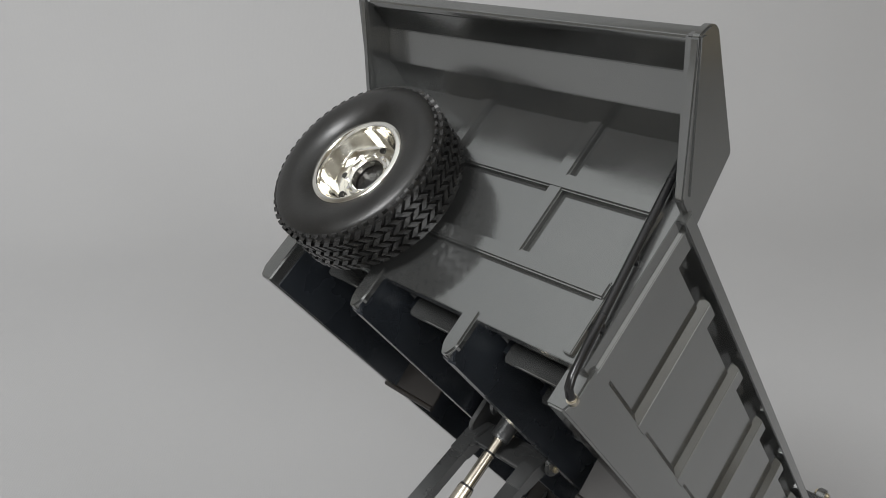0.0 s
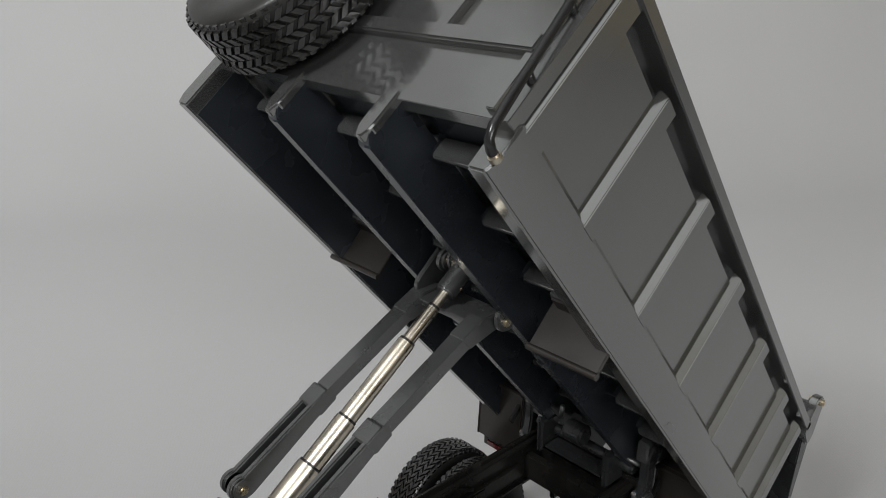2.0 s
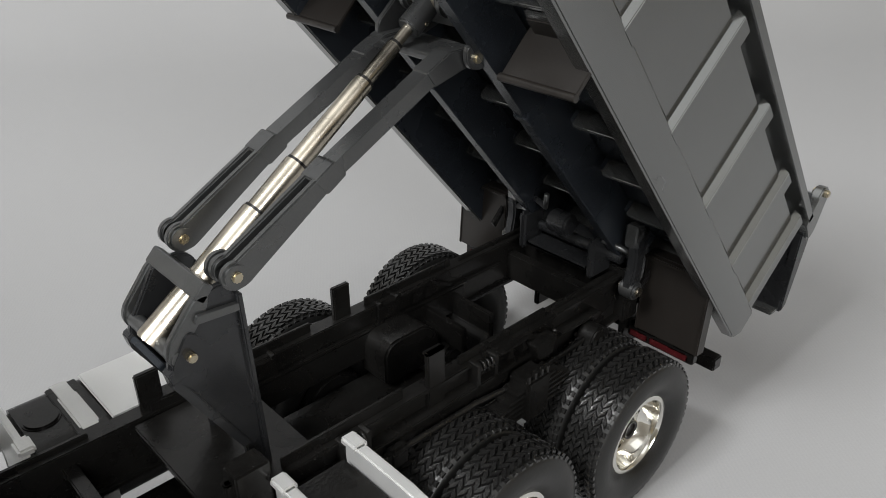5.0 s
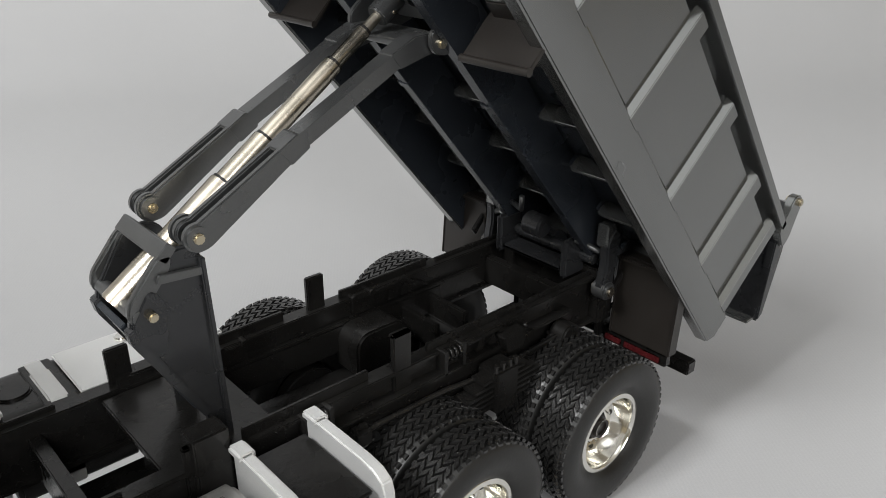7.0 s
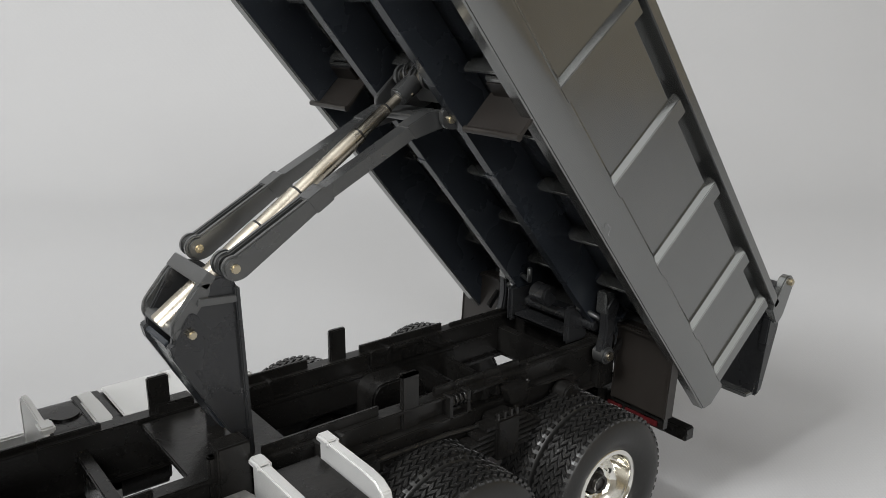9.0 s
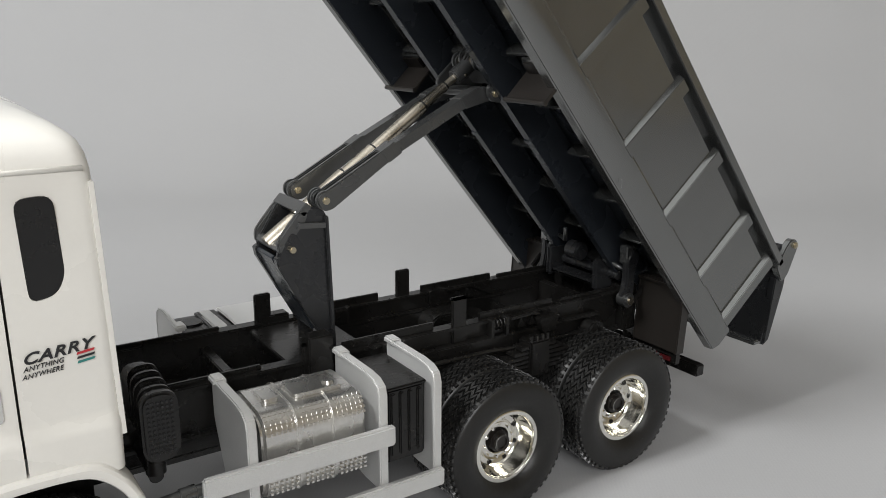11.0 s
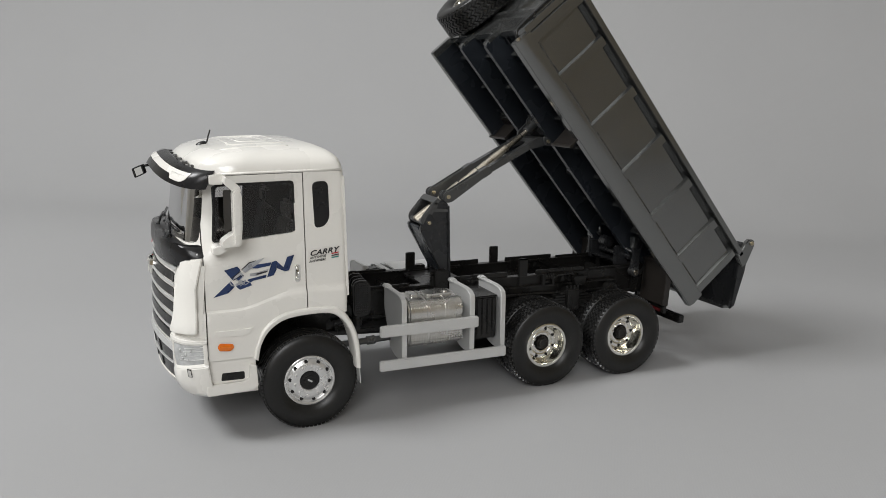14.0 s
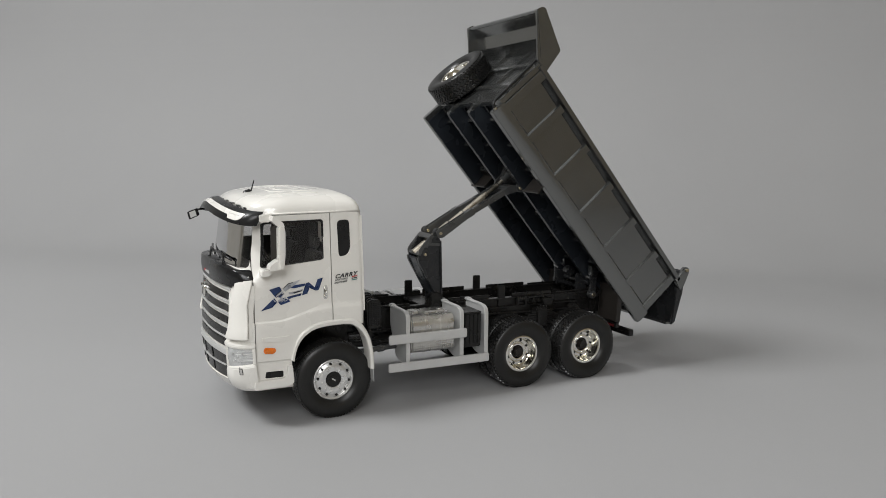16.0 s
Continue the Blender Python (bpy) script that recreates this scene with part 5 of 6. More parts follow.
part("emblem_bar", prism(rounded([(MID - 0.10, 2.04), (MID, 2.0), (MID + 0.10, 2.04), (MID + 0.02, 1.86), (MID - 0.02, 1.86)], 0.02), "x", -5.595, -5.57, 0.006), CHROME, emblem)
part("lower_trim", band(1.10, 1.19, -1.10, 1.10, 0.05, 0.034, 0.0, bevel=0.012, lean=-0.05), SILVER, cab, "broad silver trim bar")
lower = part("lower_grille", band(0.66, 1.08, -1.02, 1.02, 0.022, 0.022, 0.03), BLACK, cab, "black lower grille")
part("grille_slat", band(0.86, 0.882, -1.0, 1.0, 0.040, 0.034, 0.0, bevel=0.006), SILVER, lower)
for d in (-0.45, 0.0, 0.45):
    part("grille_blade", band(0.68, 1.07, d - 0.03, d + 0.03, 0.034, 0.034, 0.0, steps=2, bevel=0.008), BLACK, lower)
part("bumper", band(0.47, 0.66, -1.12, 1.12, -0.01, 0.045, 0.10, bevel=0.025), WHITE, cab, "white front bumper")
for sgn in (-1, 1):
    part("corner_panel", corner_piece(sgn, [(1.35, 1.36, 17, 66, 0.090), (1.40, 1.40, 16, 66, 0.092), (1.50, 1.50, 21, 66, 0.080), (1.62, 1.62, 24, 66, 0.073), (1.9, 1.9, 27, 65, 0.068), (2.245, 2.27, 31, 64, 0.058)], 0.10, steps=7, bevel=0.010), WHITE, cab, "tall white corner deflector")
    part("deflector_mount", corner_piece(sgn, [(1.38, 1.38, 66, 73, 0.016), (2.18, 2.18, 62, 71, 0.016)], 0.03, steps=6, bevel=0.004), WHITE, cab)
    surround = part("lamp_surround", corner_piece(sgn, [(0.48, 0.50, -6, 79, 0.005), (0.56, 0.56, -5, 79, 0.055), (0.70, 0.70, -2, 79, 0.066), (0.84, 0.94, 4, 79, 0.060), (0.90, 0.99, 8, 79, 0.030)], 0.05, bevel=0.010), WHITE, cab, "white bumper corner round the headlamp")
    part("lamp_brow", corner_piece(sgn, [(1.19, 1.20, 4, 79, 0.030), (1.225, 1.225, 2, 79, 0.062), (1.285, 1.275, 2, 79, 0.060), (1.325, 1.30, 4, 79, 0.020)], 0.05, bevel=0.010), WHITE, surround)
    part("lamp_cheek", corner_piece(sgn, [(0.96, 0.96, 73, 79, 0.058), (1.22, 1.22, 73, 79, 0.060)], 0.05, steps=4, bevel=0.008), WHITE, surround)
    part("lamp_cheek", corner_piece(sgn, [(0.86, 0.87, 4, 13, 0.050), (1.22, 1.22, 4, 13, 0.050)], 0.05, steps=4, bevel=0.008), WHITE, surround)
    lamp = part("headlamp", corner_piece(sgn, [(0.87, 0.97, 10, 76, 0.030), (1.05, 1.09, 10, 76, 0.044), (1.215, 1.215, 10, 76, 0.036)], 0.03, bevel=0.006), LENS, cab, "clear headlamp with bright reflectors")
    for k, z in enumerate((1.03, 1.085, 1.14, 1.185)):
        part("lens_rib", corner_piece(sgn, [(z - 0.006 - 0.03, z - 0.006, 30 + 4 * k, 73, 0.047), (z + 0.006 - 0.03, z + 0.006, 30 + 4 * k, 73, 0.047)], 0.02, steps=8, bevel=0.003), SILVER, lamp)
    for a, z, size in ((31, 1.12, 0.026), (43, 1.09, 0.030), (53, 1.13, 0.020), (37, 1.03, 0.018), (48, 1.01, 0.016)):
        _, half, xf, _, r, _ = level_at(z)
        a = radians(a)
        hub = (xf + bow(z) + r - (r + 0.042) * math.cos(a), MID + sgn * (half - r + (r + 0.042) * math.sin(a)), z)
        part("reflector", ball(hub, size, (0.7, 0.7, 1.0), 12), LENS, lamp)
    fog = part("fog_lamp", corner_piece(sgn, [(0.785, 0.785, 44, 54, 0.068), (0.915, 0.915, 44, 54, 0.064)], 0.05, steps=4, bevel=0.012), GLOSS_BLACK, surround, "small chrome fog lamp in a black frame")
    part("fog_lens", corner_piece(sgn, [(0.795, 0.795, 46, 53.5, 0.079), (0.905, 0.905, 46, 53.5, 0.075)], 0.03, steps=4, bevel=0.012), CHROME, fog)
    plate_y, lip_y, hole_y = (sorted((MID + sgn * p, MID + sgn * q)) for p, q in ((1.36, 1.455), (1.36, 1.52), (1.44, 1.462)))
    side_bumper = part("step_panel", prism(rounded([(-5.07, 0.56), (-5.07, 1.0), (-4.46, 1.0), (-4.44, 0.56)], 0.02), "y", *plate_y, 0.01), WHITE, cab, "white boarding step panel")
    lip = [(-5.07, 0.54), (-5.07, 0.68), (-4.62, 0.685), (-4.545, 0.72), (-4.535, 0.89), (-4.46, 0.89), (-4.44, 0.60), (-4.50, 0.555)]
    part("step_lip", prism(rounded(lip, 0.025), "y", *lip_y, 0.018, 3), WHITE, side_bumper)
    part("step_opening", prism(rounded([(-4.89, 0.705), (-4.875, 0.805), (-4.60, 0.800), (-4.60, 0.70)], 0.02), "y", *hole_y, 0.004), BLACK, side_bumper, "black step opening")

# sun visor: a black wing round the brow with a white stripe
VISOR_LOW = (-4.973, 1.454, 0.552, 2.25, 3.325, 3.112, 1.25)
VISOR_TOP = (-4.855, 1.432, 0.435, 2.25, 3.497, 3.332, 1.35)


def shifted(ring, back, drop):
    x, half, depth, n, mid, end, fall = ring
    return (x, half - back, depth - back, n, mid - drop, end - drop, fall)


def blend(f, lift=0.0):
    ring = [a + (b - a) * f for a, b in zip(VISOR_LOW, VISOR_TOP)]
    out = lift + 0.035 * 4 * f * (1 - f)
    return shifted(ring, -out * 0.8, -out * 0.7)


visor = part("sun_visor", wrapped([shifted(VISOR_LOW, 0.012, -0.004)] + [blend(f) for f in (0.0, 0.04, 0.2, 0.4, 0.6, 0.8, 0.95)] + [shifted(VISOR_TOP, 0.006, 0.0), shifted(VISOR_TOP, 0.03, 0.008), shifted(VISOR_TOP, 0.06, 0.05), shifted(VISOR_LOW, 0.05, -0.03)], 72),
             GLOSS_BLACK, cab, "black sun visor with a white stripe", sharp=45)


def visor_stripe():
    bm, rings = bmesh.new(), []
    for k in range(81):
        a = -66.5 + 133 * k / 80
        e = abs(a)
        low = 0.35 - 0.19 * min(max((e - 44) / 2.5, 0), 1)
        high = 0.64
        end = min(max((66.5 - e) / 9, 0), 1)
        end = math.sqrt(1 - (1 - end) ** 2) * 0.96 + 0.04
        low = high - (high - low) * end
        rings.append([bm.verts.new(wrap_point(blend(f, lift), a)) for f, lift in ((low, 0.008), ((low + high) / 2, 0.009), (high, 0.008), (high, -0.02), (low, -0.02))])
    for p, q in zip(rings, rings[1:]):
        for i in range(5):
            bm.faces.new((p[i], q[i], q[(i + 1) % 5], p[(i + 1) % 5]))
    bm.faces.new(rings[0][::-1])
    bm.faces.new(rings[-1])
    bmesh.ops.recalc_face_normals(bm, faces=bm.faces)
    return bm


part("visor_stripe", visor_stripe(), WHITE, visor, "white visor stripe")
marks = [moved(box(-0.004, 0.004, -0.008, 0.008, -0.004, 0.004, 0), Matrix.Translation(wrap_point(blend(0.46, 0.009), -46 - 2.0 * k))) for k in range(8)]
part("stripe_marks", join(*marks), SILVER, visor, "row of small unreadable silver marks")
# pointed webs between the visor's upper edge and the roof
for d in (-1.19, -0.95, -0.68, -0.34, 0.0, 0.34, 0.68, 0.95, 1.19):
    z = 3.434 - 0.071 * (d / 1.19) ** 2
    x = -5.195 + 0.12 * (d / 1.19) ** 2
    a = math.degrees(math.asin(d / 1.43))
    rim = wrap_point(shifted(VISOR_TOP, 0.03, 0.012), a)
    web = prism([(x + 0.005, MID + d - 0.045), (x + 0.005, MID + d + 0.045), (rim.x, rim.y + 0.09), (rim.x, rim.y - 0.09)], "z", z - 0.01, z + 0.022, 0.004)
    part("visor_web", web, GLOSS_BLACK, visor)
part("visor_floor", wrapped([shifted(VISOR_TOP, 0.04, 0.06), shifted(VISOR_TOP, 0.25, 0.09), shifted(VISOR_TOP, 0.25, 0.11), shifted(VISOR_TOP, 0.04, 0.08)], 48), BLACK, visor)

# mirrors
mirror_out = rounded([(-4.715, 2.56), (-4.712, 3.09), (-4.69, 3.13), (-4.625, 3.13), (-4.60, 3.04), (-4.605, 2.68), (-4.625, 2.48), (-4.645, 2.455), (-4.70, 2.455), (-4.715, 2.48)], 0.02)
for flip in (False, True):
    def side(name, bm, mat, parent, label=""):
        return part(name, mirrored(bm) if flip else bm, mat, parent, label)
    mirror = side("mirror", prism(mirror_out, "y", -0.61, -0.44, 0.035, 4), WHITE, cab, "white door mirror housing")
    upper = join(prism(rounded([(-4.94, 3.17), (-4.94, 3.285), (-4.80, 3.30), (-4.74, 3.285), (-4.78, 3.17)], 0.025), "y", -0.36, -0.20, 0.02, 3),
                 prism(rounded([(-4.80, 3.20), (-4.78, 3.285), (-4.72, 3.25), (-4.62, 3.17), (-4.60, 3.10), (-4.69, 3.10)], 0.02), "y", -0.56, -0.33, 0.03, 3))
    side("mirror_arm", upper, WHITE, mirror)
    lower_arm = join(prism(rounded([(-4.94, 2.335), (-4.94, 2.42), (-4.88, 2.45), (-4.80, 2.44), (-4.76, 2.39), (-4.84, 2.345)], 0.02), "y", -0.45, -0.24, 0.03, 3),
                     prism(rounded([(-4.85, 2.44), (-4.85, 2.52), (-4.74, 2.60), (-4.66, 2.62), (-4.66, 2.455)], 0.03), "y", -0.58, -0.38, 0.035, 3))
    side("mirror_arm", lower_arm, WHITE, mirror)
    side("mirror_glass", prism(rounded([(-4.80, 2.60), (-4.80, 3.12), (-4.70, 3.12), (-4.70, 2.66)], 0.015), "y", -0.475, -0.455, 0.004), CABIN, mirror, "dark mirror backing plate")
front_mirror = part("front_mirror", tube([(-5.42, 1.70, 3.24), (-5.50, 1.70, 3.235), (-5.56, 1.705, 3.22)], 0.018, 10), GLOSS_BLACK, cab, "small black front mirror on an arm")
turn = Matrix.Translation((-5.605, 1.745, 3.152)) @ Matrix.Rotation(radians(-40), 4, "Z") @ Matrix.Rotation(radians(16), 4, "X")
outline = [(-0.085, -0.105), (-0.10, 0.035), (0.085, 0.105), (0.10, -0.03)]
shell = prism(rounded(outline, 0.02), "y", -0.02, 0.035, 0.006)
frame_ob = part("mirror_shell", moved(shell, turn), GLOSS_BLACK, front_mirror)
cut(frame_ob, moved(prism([(x * 0.76, z * 0.76) for x, z in outline], "y", -0.03, 0.0, 0), turn))
part("mirror_face", moved(prism([(x * 0.75, z * 0.75) for x, z in outline], "y", -0.008, 0.001, 0), turn), CHROME, front_mirror)

# roof pressings, antenna, wipers
def roof_z(x, d):
    lo, hi = 3.2, LEVELS[-1][0]
    for _ in range(18):
        z = (lo + hi) / 2
        _, half, _, xb, r, _ = level_at(z)
        if abs(d) < half and front_x(z, d) < x < xb:
            lo = z
        else:
            hi = z
    return lo


def roof_ridge(points, r, closed=True):
    line = points + points[:1] if closed else points
    fine = [Vector(a).lerp(Vector(b), k / 6) for a, b in zip(line, line[1:]) for k in range(6)]
    return tube([(p.x, MID + p.y, roof_z(p.x, p.y) + 0.009 - r) for p in fine + ([fine[0]] if closed else [])], r, 16)


part("roof_pressing", roof_ridge(rounded([(-4.58, -0.80), (-3.88, -0.80), (-3.88, 0.80), (-4.58, 0.80)], 0.12), 0.036), WHITE, cab)
part("roof_pressing", roof_ridge(rounded([(-4.42, -0.50), (-4.05, -0.50), (-4.05, 0.50), (-4.42, 0.50)], 0.08), 0.030), WHITE, cab)
for d in (-1.0, 1.0):
    part("roof_pressing", roof_ridge([(-4.72, d), (-4.4, d), (-4.1, d), (-3.84, d)], 0.034, False), WHITE, cab)
for flip in (False, True):
    rail = tube([(-4.95, -0.229, 3.275), (-4.40, -0.229, 3.287), (-3.79, -0.229, 3.296), (-3.30, -0.229, 3.299)], 0.016, 10)
    part("drip_rail", mirrored(rail) if flip else rail, WHITE, cab)
    post = prism(rounded([(-3.252, 1.66), (-3.262, 3.22), (-3.232, 3.22), (-3.220, 1.66)], 0.008), "y", -0.300, -0.20, 0.006)
    for v in post.verts:
        v.co.y += 0.040 * (v.co.z - 1.66)
        v.co.x -= 0.012 * (v.co.z - 1.66)
    part("rear_lip", mirrored(post) if flip else post, WHITE, cab)
foot = lathe([(0.0, 0.0), (0.062, 0.0), (0.055, 0.03), (0.035, 0.058), (0.0, 0.068)], 20)
for v in foot.verts:
    v.co = Vector((v.co.x, v.co.z, v.co.y))
    v.co.x *= 1.7 if v.co.x < 0 else 0.75
    v.co.z *= 1.0 if v.co.x > -0.03 else 0.85
bmesh.ops.recalc_face_normals(foot, faces=foot.faces)
antenna = part("antenna", moved(foot, Matrix.Translation((-4.835, 0.84, roof_z(-4.84, -0.31) - 0.026))), GLOSS_BLACK, cab, "black roof antenna")
part("antenna_rod", cyl((-4.80, 0.84, 3.58), (-4.745, 0.85, 3.755), 0.012, 0.010, seg=8), GLOSS_BLACK, antenna)
for d in (-0.75, 0.15):
    def ledge(e, out, z):
        return (front_x(z, d + e) - out, MID + d + e, z)
    wiper = part("wiper", tube([ledge(0.0, 0.10, 2.46), ledge(0.12, 0.075, 2.54), ledge(0.45, 0.05, 2.56)], 0.020, 8), GLOSS_BLACK, cab, "black wiper")
    part("wiper_blade", tube([ledge(-0.10, 0.03, 2.53), ledge(0.35, 0.03, 2.56), ledge(0.75, 0.03, 2.58)], 0.020, 8), GLOSS_BLACK, wiper)
    part("wiper_foot", cyl((front_x(2.46, d) - 0.10, MID + d, 2.42), (front_x(2.46, d) - 0.10, MID + d, 2.485), 0.035, 0.028, seg=16, bevel=0.004), GLOSS_BLACK, wiper)

# cabin interior
tube_levels = [lv for lv in LEVELS if 1.69 < lv[0] < 3.48]
# dark inner shell added within the white cab, open at its windows
lining = part("dark_cab_inner", cab_solid(0.058, tube_levels, False), LINING, cab)
cut(lining, cab_solid(0.072, [(1.5, *tube_levels[0][1:])] + tube_levels + [(3.6, *tube_levels[-1][1:])], False))
cut(lining, prism(grown(SIDE_WINDOW, 0.01), "y", -1.0, 3.4, 0))
cut(lining, prism(SCREEN, "x", -6.0, -4.9, 0))
cut(lining, prism([(MID - 0.9, 2.55), (MID - 0.9, 3.1), (MID + 0.9, 3.1), (MID + 0.9, 2.55)], "x", -3.5, -3.0, 0))
cabin = part("cab_floor", box(-5.15, -3.40, -0.20, 2.50, 1.45, 1.52, 0.01), CABIN, cab)
part("dashboard", prism(rounded([(-5.25, 1.6), (-5.22, 2.36), (-5.0, 2.42), (-4.72, 2.34), (-4.70, 2.1), (-4.9, 1.6)], 0.05), "y", -0.15, 2.45, 0.02), CABIN, cab)
for y0 in (0.1, 1.55):
    seat = part("seat", prism(rounded([(-4.45, 1.60), (-4.45, 1.95), (-4.05, 1.90), (-3.92, 2.60), (-3.78, 2.60), (-3.82, 1.60)], 0.06), "y", y0, y0 + 0.6, 0.04), CABIN, cab)
    part("headrest", box(-3.92, -3.80, y0 + 0.15, y0 + 0.45, 2.64, 2.86, 0.04), CABIN, seat)
wheel_rim = lathe([(0.23, -0.02), (0.25, 0.0), (0.23, 0.02), (0.21, 0.0)], 28, closed=True)
part("steering_wheel", moved(wheel_rim, Matrix.Translation((-4.62, 0.4, 2.45)) @ Matrix.Rotation(radians(62), 4, "Y") @ Matrix.Rotation(radians(90), 4, "X")), CABIN, cab)
part("rear_lining", join(box(-3.37, -3.345, -0.15, MID - 0.9, 1.5, 3.3, 0), box(-3.37, -3.345, MID + 0.9, 2.45, 1.5, 3.3, 0), box(-3.37, -3.345, MID - 0.9, MID + 0.9, 1.5, 2.55, 0), box(-3.37, -3.345, MID - 0.9, MID + 0.9, 3.1, 3.3, 0)), LINING, cab)
# dark panels added inside the far door to block part of its window
part("far_view_block", join(box(-4.95, -3.60, 2.385, 2.41, 1.5, 2.64, 0.008), box(-4.10, -3.60, 2.385, 2.41, 2.64, 3.30, 0.004), box(-4.95, -4.10, 2.385, 2.41, 2.62, 2.66, 0.008)), LINING, cab)
part("head_lining", box(-4.8, -3.42, 0.0, 2.3, 3.36, 3.38, 0), LINING, cab)

# ---- lettering and decals on the near side ----
def text_mesh(words, size, shear=0.28):
    curve = bpy.data.curves.new("lettering", "FONT")
    curve.body, curve.size, curve.shear, curve.extrude = words, size, shear, 0.003
    curve.space_character, curve.offset = 1.08, size * (0.022 if size > 0.06 else 0.0)
    ob = new("lettering", curve)
    me = bpy.data.meshes.new_from_object(ob.evaluated_get(bpy.context.evaluated_depsgraph_get()))
    bpy.data.objects.remove(ob)
    bpy.data.curves.remove(curve)
    bm = bmesh.new()
    bm.from_mesh(me)
    bpy.data.meshes.remove(me)
    return bm


def lettering(words, x, z, y, size, wide, lean=0.12, parent=None):
    bm = text_mesh(words, size)
    bm.transform(Matrix.Translation((x, y, z)) @ Matrix.Rotation(radians(90), 4, "X") @ Matrix.Diagonal((wide, 1, 1, 1)))
    for v in bm.verts:
        v.co.z += (v.co.x - x) * lean
    return part("lettering", bm, DECAL_BLACK, parent, "black slanted lettering")


lettering("CARRY", -3.735, 2.218, -0.2995, 0.092, 1.20, 0.10, cab)
lettering("ANYTHING", -3.735, 2.176, -0.3005, 0.042, 0.93, 0.10, cab)
lettering("ANYWHERE", -3.745, 2.131, -0.302, 0.042, 0.90, 0.10, cab)
for k, mat in enumerate((DECAL_RED, DECAL_BLACK, DECAL_TEAL)):
    z = 2.226 - 0.027 * k
    part("stripe", prism([(-3.452, z), (-3.446, z + 0.013), (-3.352, z + 0.026), (-3.358, z + 0.013)], "y", -0.305, -0.298, 0), mat, cab, "short coloured stripe")


def decal(points, mat, layer=0.0):
    near_door = next(o for o in cab.children if o.name.startswith("cab_door"))
    part("decal_flash", prism(points, "y", -0.3065 - layer, -0.298, 0), mat, near_door, "slanted decal flash")


decal([(-4.80, 2.112), (-4.64, 2.152), (-4.603, 2.106), (-4.703, 1.986)], BLUE)
decal([(-4.936, 1.784), (-4.719, 1.979), (-4.678, 1.904), (-4.758, 1.826)], BLUE)
decal([(-4.677, 1.908), (-4.594, 1.972), (-4.492, 1.938), (-4.468, 1.903), (-4.617, 1.858)], BLUE, 0.001)
decal([(-4.698, 2.001), (-4.61, 2.094), (-4.56, 2.03), (-4.60, 1.99), (-4.575, 1.935), (-4.65, 1.912), (-4.63, 1.96)], DECAL_SILVER, 0.002)
decal([(-4.66, 2.0), (-4.61, 2.045), (-4.585, 2.02), (-4.63, 1.975)], BLUE, 0.003)
decal([(-4.593, 2.109), (-4.498, 2.193), (-4.411, 2.211), (-4.489, 2.172)], DECAL_BLACK, 0.001)
decal([(-4.584, 2.10), (-4.496, 2.179), (-4.311, 2.239), (-4.392, 2.164), (-4.502, 2.094), (-4.549, 2.066)], DECAL_SILVER, 0.002)
decal([(-4.545, 2.085), (-4.45, 2.145), (-4.36, 2.2), (-4.44, 2.15), (-4.51, 2.105)], DECAL_BLACK, 0.003)
decal([(-4.471, 2.119), (-4.392, 2.159), (-4.224, 2.174), (-4.239, 2.136), (-4.403, 2.111)], BLUE, 0.0035)
decal([(-4.491, 2.051), (-4.423, 2.055), (-4.26, 2.091), (-4.278, 2.056), (-4.418, 2.017), (-4.493, 2.018)], DECAL_SILVER, 0.001)
decal([(-4.43, 2.043), (-4.34, 2.062), (-4.268, 2.072), (-4.278, 2.056), (-4.40, 2.028)], DECAL_BLACK, 0.002)
decal([(-4.529, 1.976), (-4.411, 2.0), (-4.288, 2.022), (-4.295, 1.986), (-4.452, 1.959), (-4.492, 1.938)], BLUE, 0.0015)
decal([(-4.216, 2.175), (-4.166, 2.19), (-4.161, 2.08), (-4.196, 2.008), (-4.279, 1.989)], BLUE)
decal([(-4.164, 2.19), (-4.07, 2.1), (-4.059, 2.05), (-4.158, 2.096)], BLUE, 0.001)
decal([(-4.021, 2.23), (-3.935, 2.249), (-4.005, 2.058), (-4.059, 2.048), (-4.07, 2.1)], BLUE, 0.002)


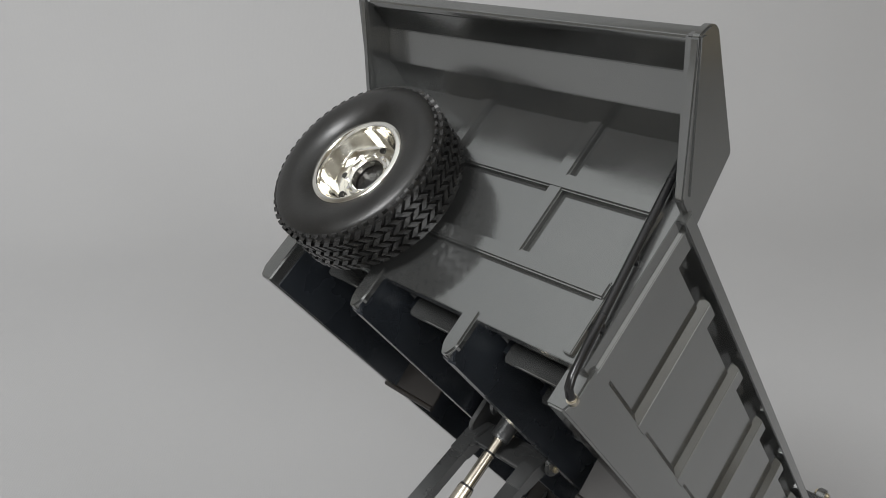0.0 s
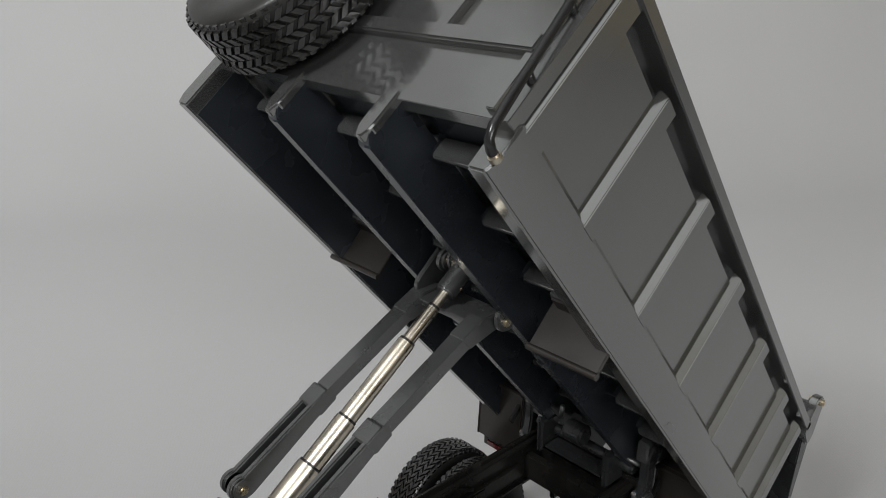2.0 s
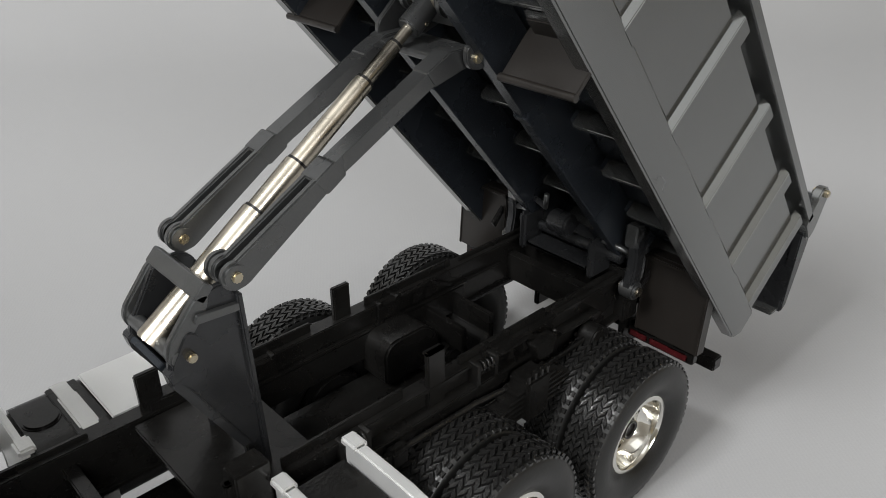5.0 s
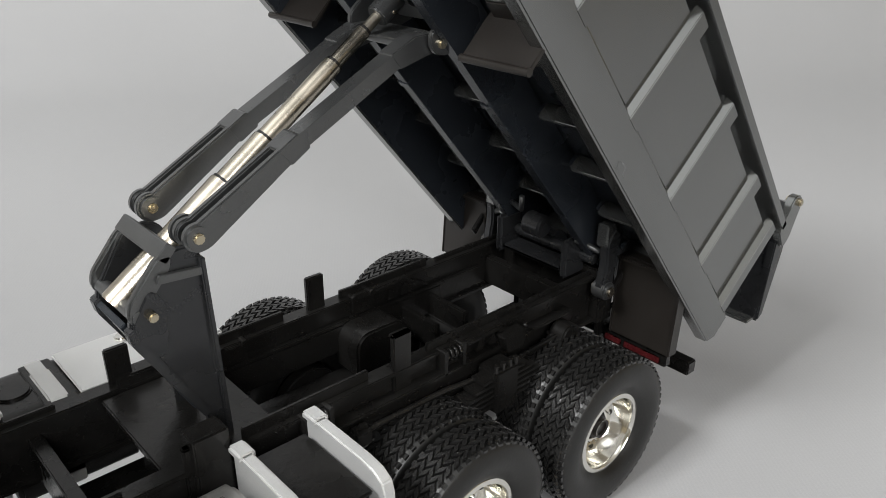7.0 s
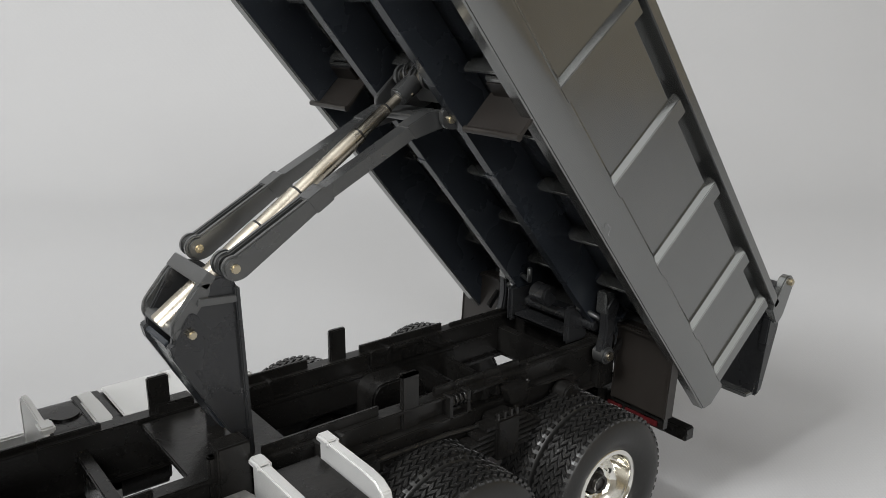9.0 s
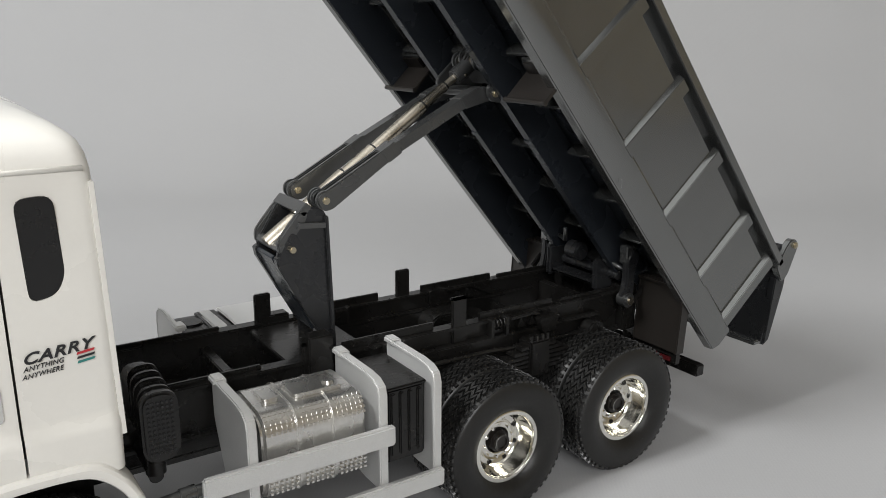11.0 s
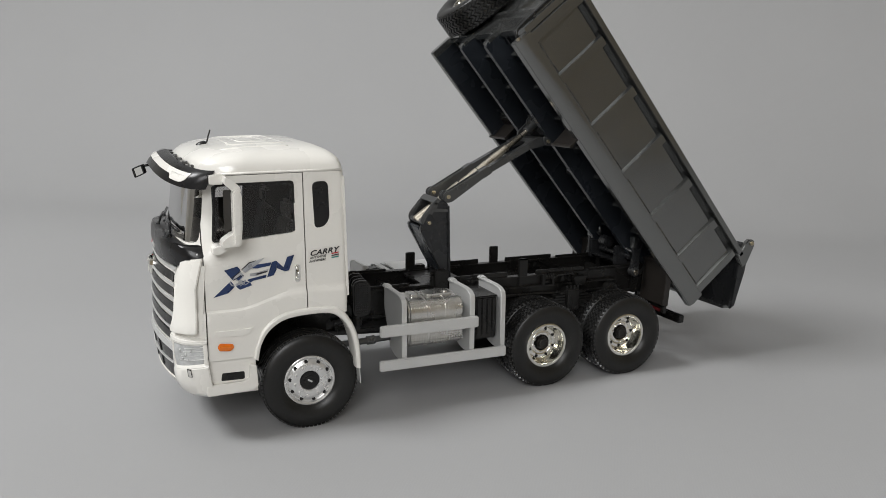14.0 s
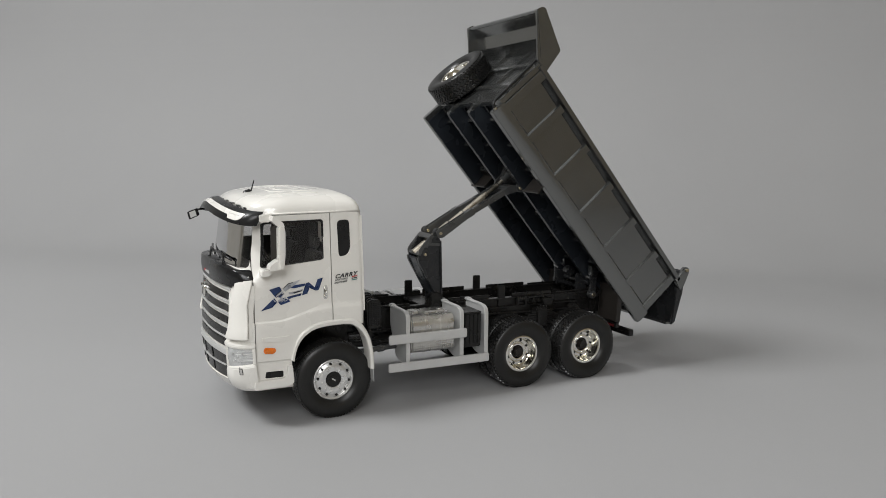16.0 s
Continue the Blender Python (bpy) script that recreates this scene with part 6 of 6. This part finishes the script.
def decal_line(points, width, mat, layer):
    """A thin drawn line of the decal, as one flat ribbon."""
    p = [Vector(q) for q in points]
    sides = ([], [])
    for k, q in enumerate(p):
        d = (p[min(k + 1, len(p) - 1)] - p[max(k - 1, 0)]).normalized()
        n = Vector((-d.y, d.x)) * width / 2
        sides[0].append(tuple(q + n))
        sides[1].append(tuple(q - n))
    bm = bmesh.new()
    front = [[bm.verts.new((x, -0.3065 - layer, z)) for x, z in row] for row in sides]
    rear = [[bm.verts.new((x, -0.300, z)) for x, z in row] for row in sides]
    for k in range(len(p) - 1):
        bm.faces.new((front[0][k], front[0][k + 1], front[1][k + 1], front[1][k]))
        for f, r in zip(front, rear):
            bm.faces.new((f[k], f[k + 1], r[k + 1], r[k]))
    bmesh.ops.recalc_face_normals(bm, faces=bm.faces)
    near_door = next(o for o in cab.children if o.name.startswith("cab_door"))
    part("decal_line", bm, mat, near_door, "thin pale decal line")


decal_line([(-4.669, 1.902), (-4.632, 1.952), (-4.612, 1.905), (-4.585, 1.925), (-4.550, 1.982)], 0.010, DECAL_SILVER, 0.0045)
decal_line([(-4.547, 1.975), (-4.572, 1.915), (-4.55, 1.915), (-4.495, 1.950)], 0.009, DECAL_SILVER, 0.0045)
decal_line([(-4.739, 1.965), (-4.722, 1.928), (-4.682, 1.908), (-4.644, 1.943)], 0.014, DECAL_SILVER, 0.004)
decal_line([(-4.718, 2.012), (-4.657, 2.050), (-4.605, 2.09)], 0.009, DECAL_BLACK, 0.004)
decal_line([(-4.694, 1.984), (-4.628, 2.022), (-4.57, 2.035)], 0.009, DECAL_BLACK, 0.004)
decal_line([(-4.606, 2.112), (-4.56, 2.05), (-4.515, 1.98)], 0.016, WHITE, 0.0055)
decal_line([(-4.732, 1.994), (-4.686, 1.930), (-4.645, 1.872)], 0.010, WHITE, 0.0055)


# ---- lint on the paper ----
for x0, y0, x1, y1 in ((-1.07, -1.59, -0.69, -1.76), (0.61, -1.60, 0.70, -1.67), (-1.99, -4.12, -1.85, -4.21)):
    mid = ((x0 + x1) / 2, (y0 + y1) / 2 + 0.012)
    fibre = new("lint_fibre", mesh_of("lint_fibre", tube([at((x0, y0, -0.128)), at((*mid, -0.126)), at((x1, y1, -0.127))], 0.000035, 6), LINT))
    tagged(fibre, "thin dark lint fibre lying on the grey paper", "lint", group="lint on the paper")
curl = [BODY @ Vector(p) for p in ((-1.50, NEAR - 0.004, 2.640), (-1.478, NEAR - 0.030, 2.628), (-1.452, NEAR - 0.018, 2.610), (-1.462, NEAR - 0.030, 2.592), (-1.440, NEAR - 0.034, 2.578), (-1.43, NEAR - 0.006, 2.60))]
part("fibre", tube(curl, 0.0018, 6), LINT, dump_body, "curled pale lint fibre")
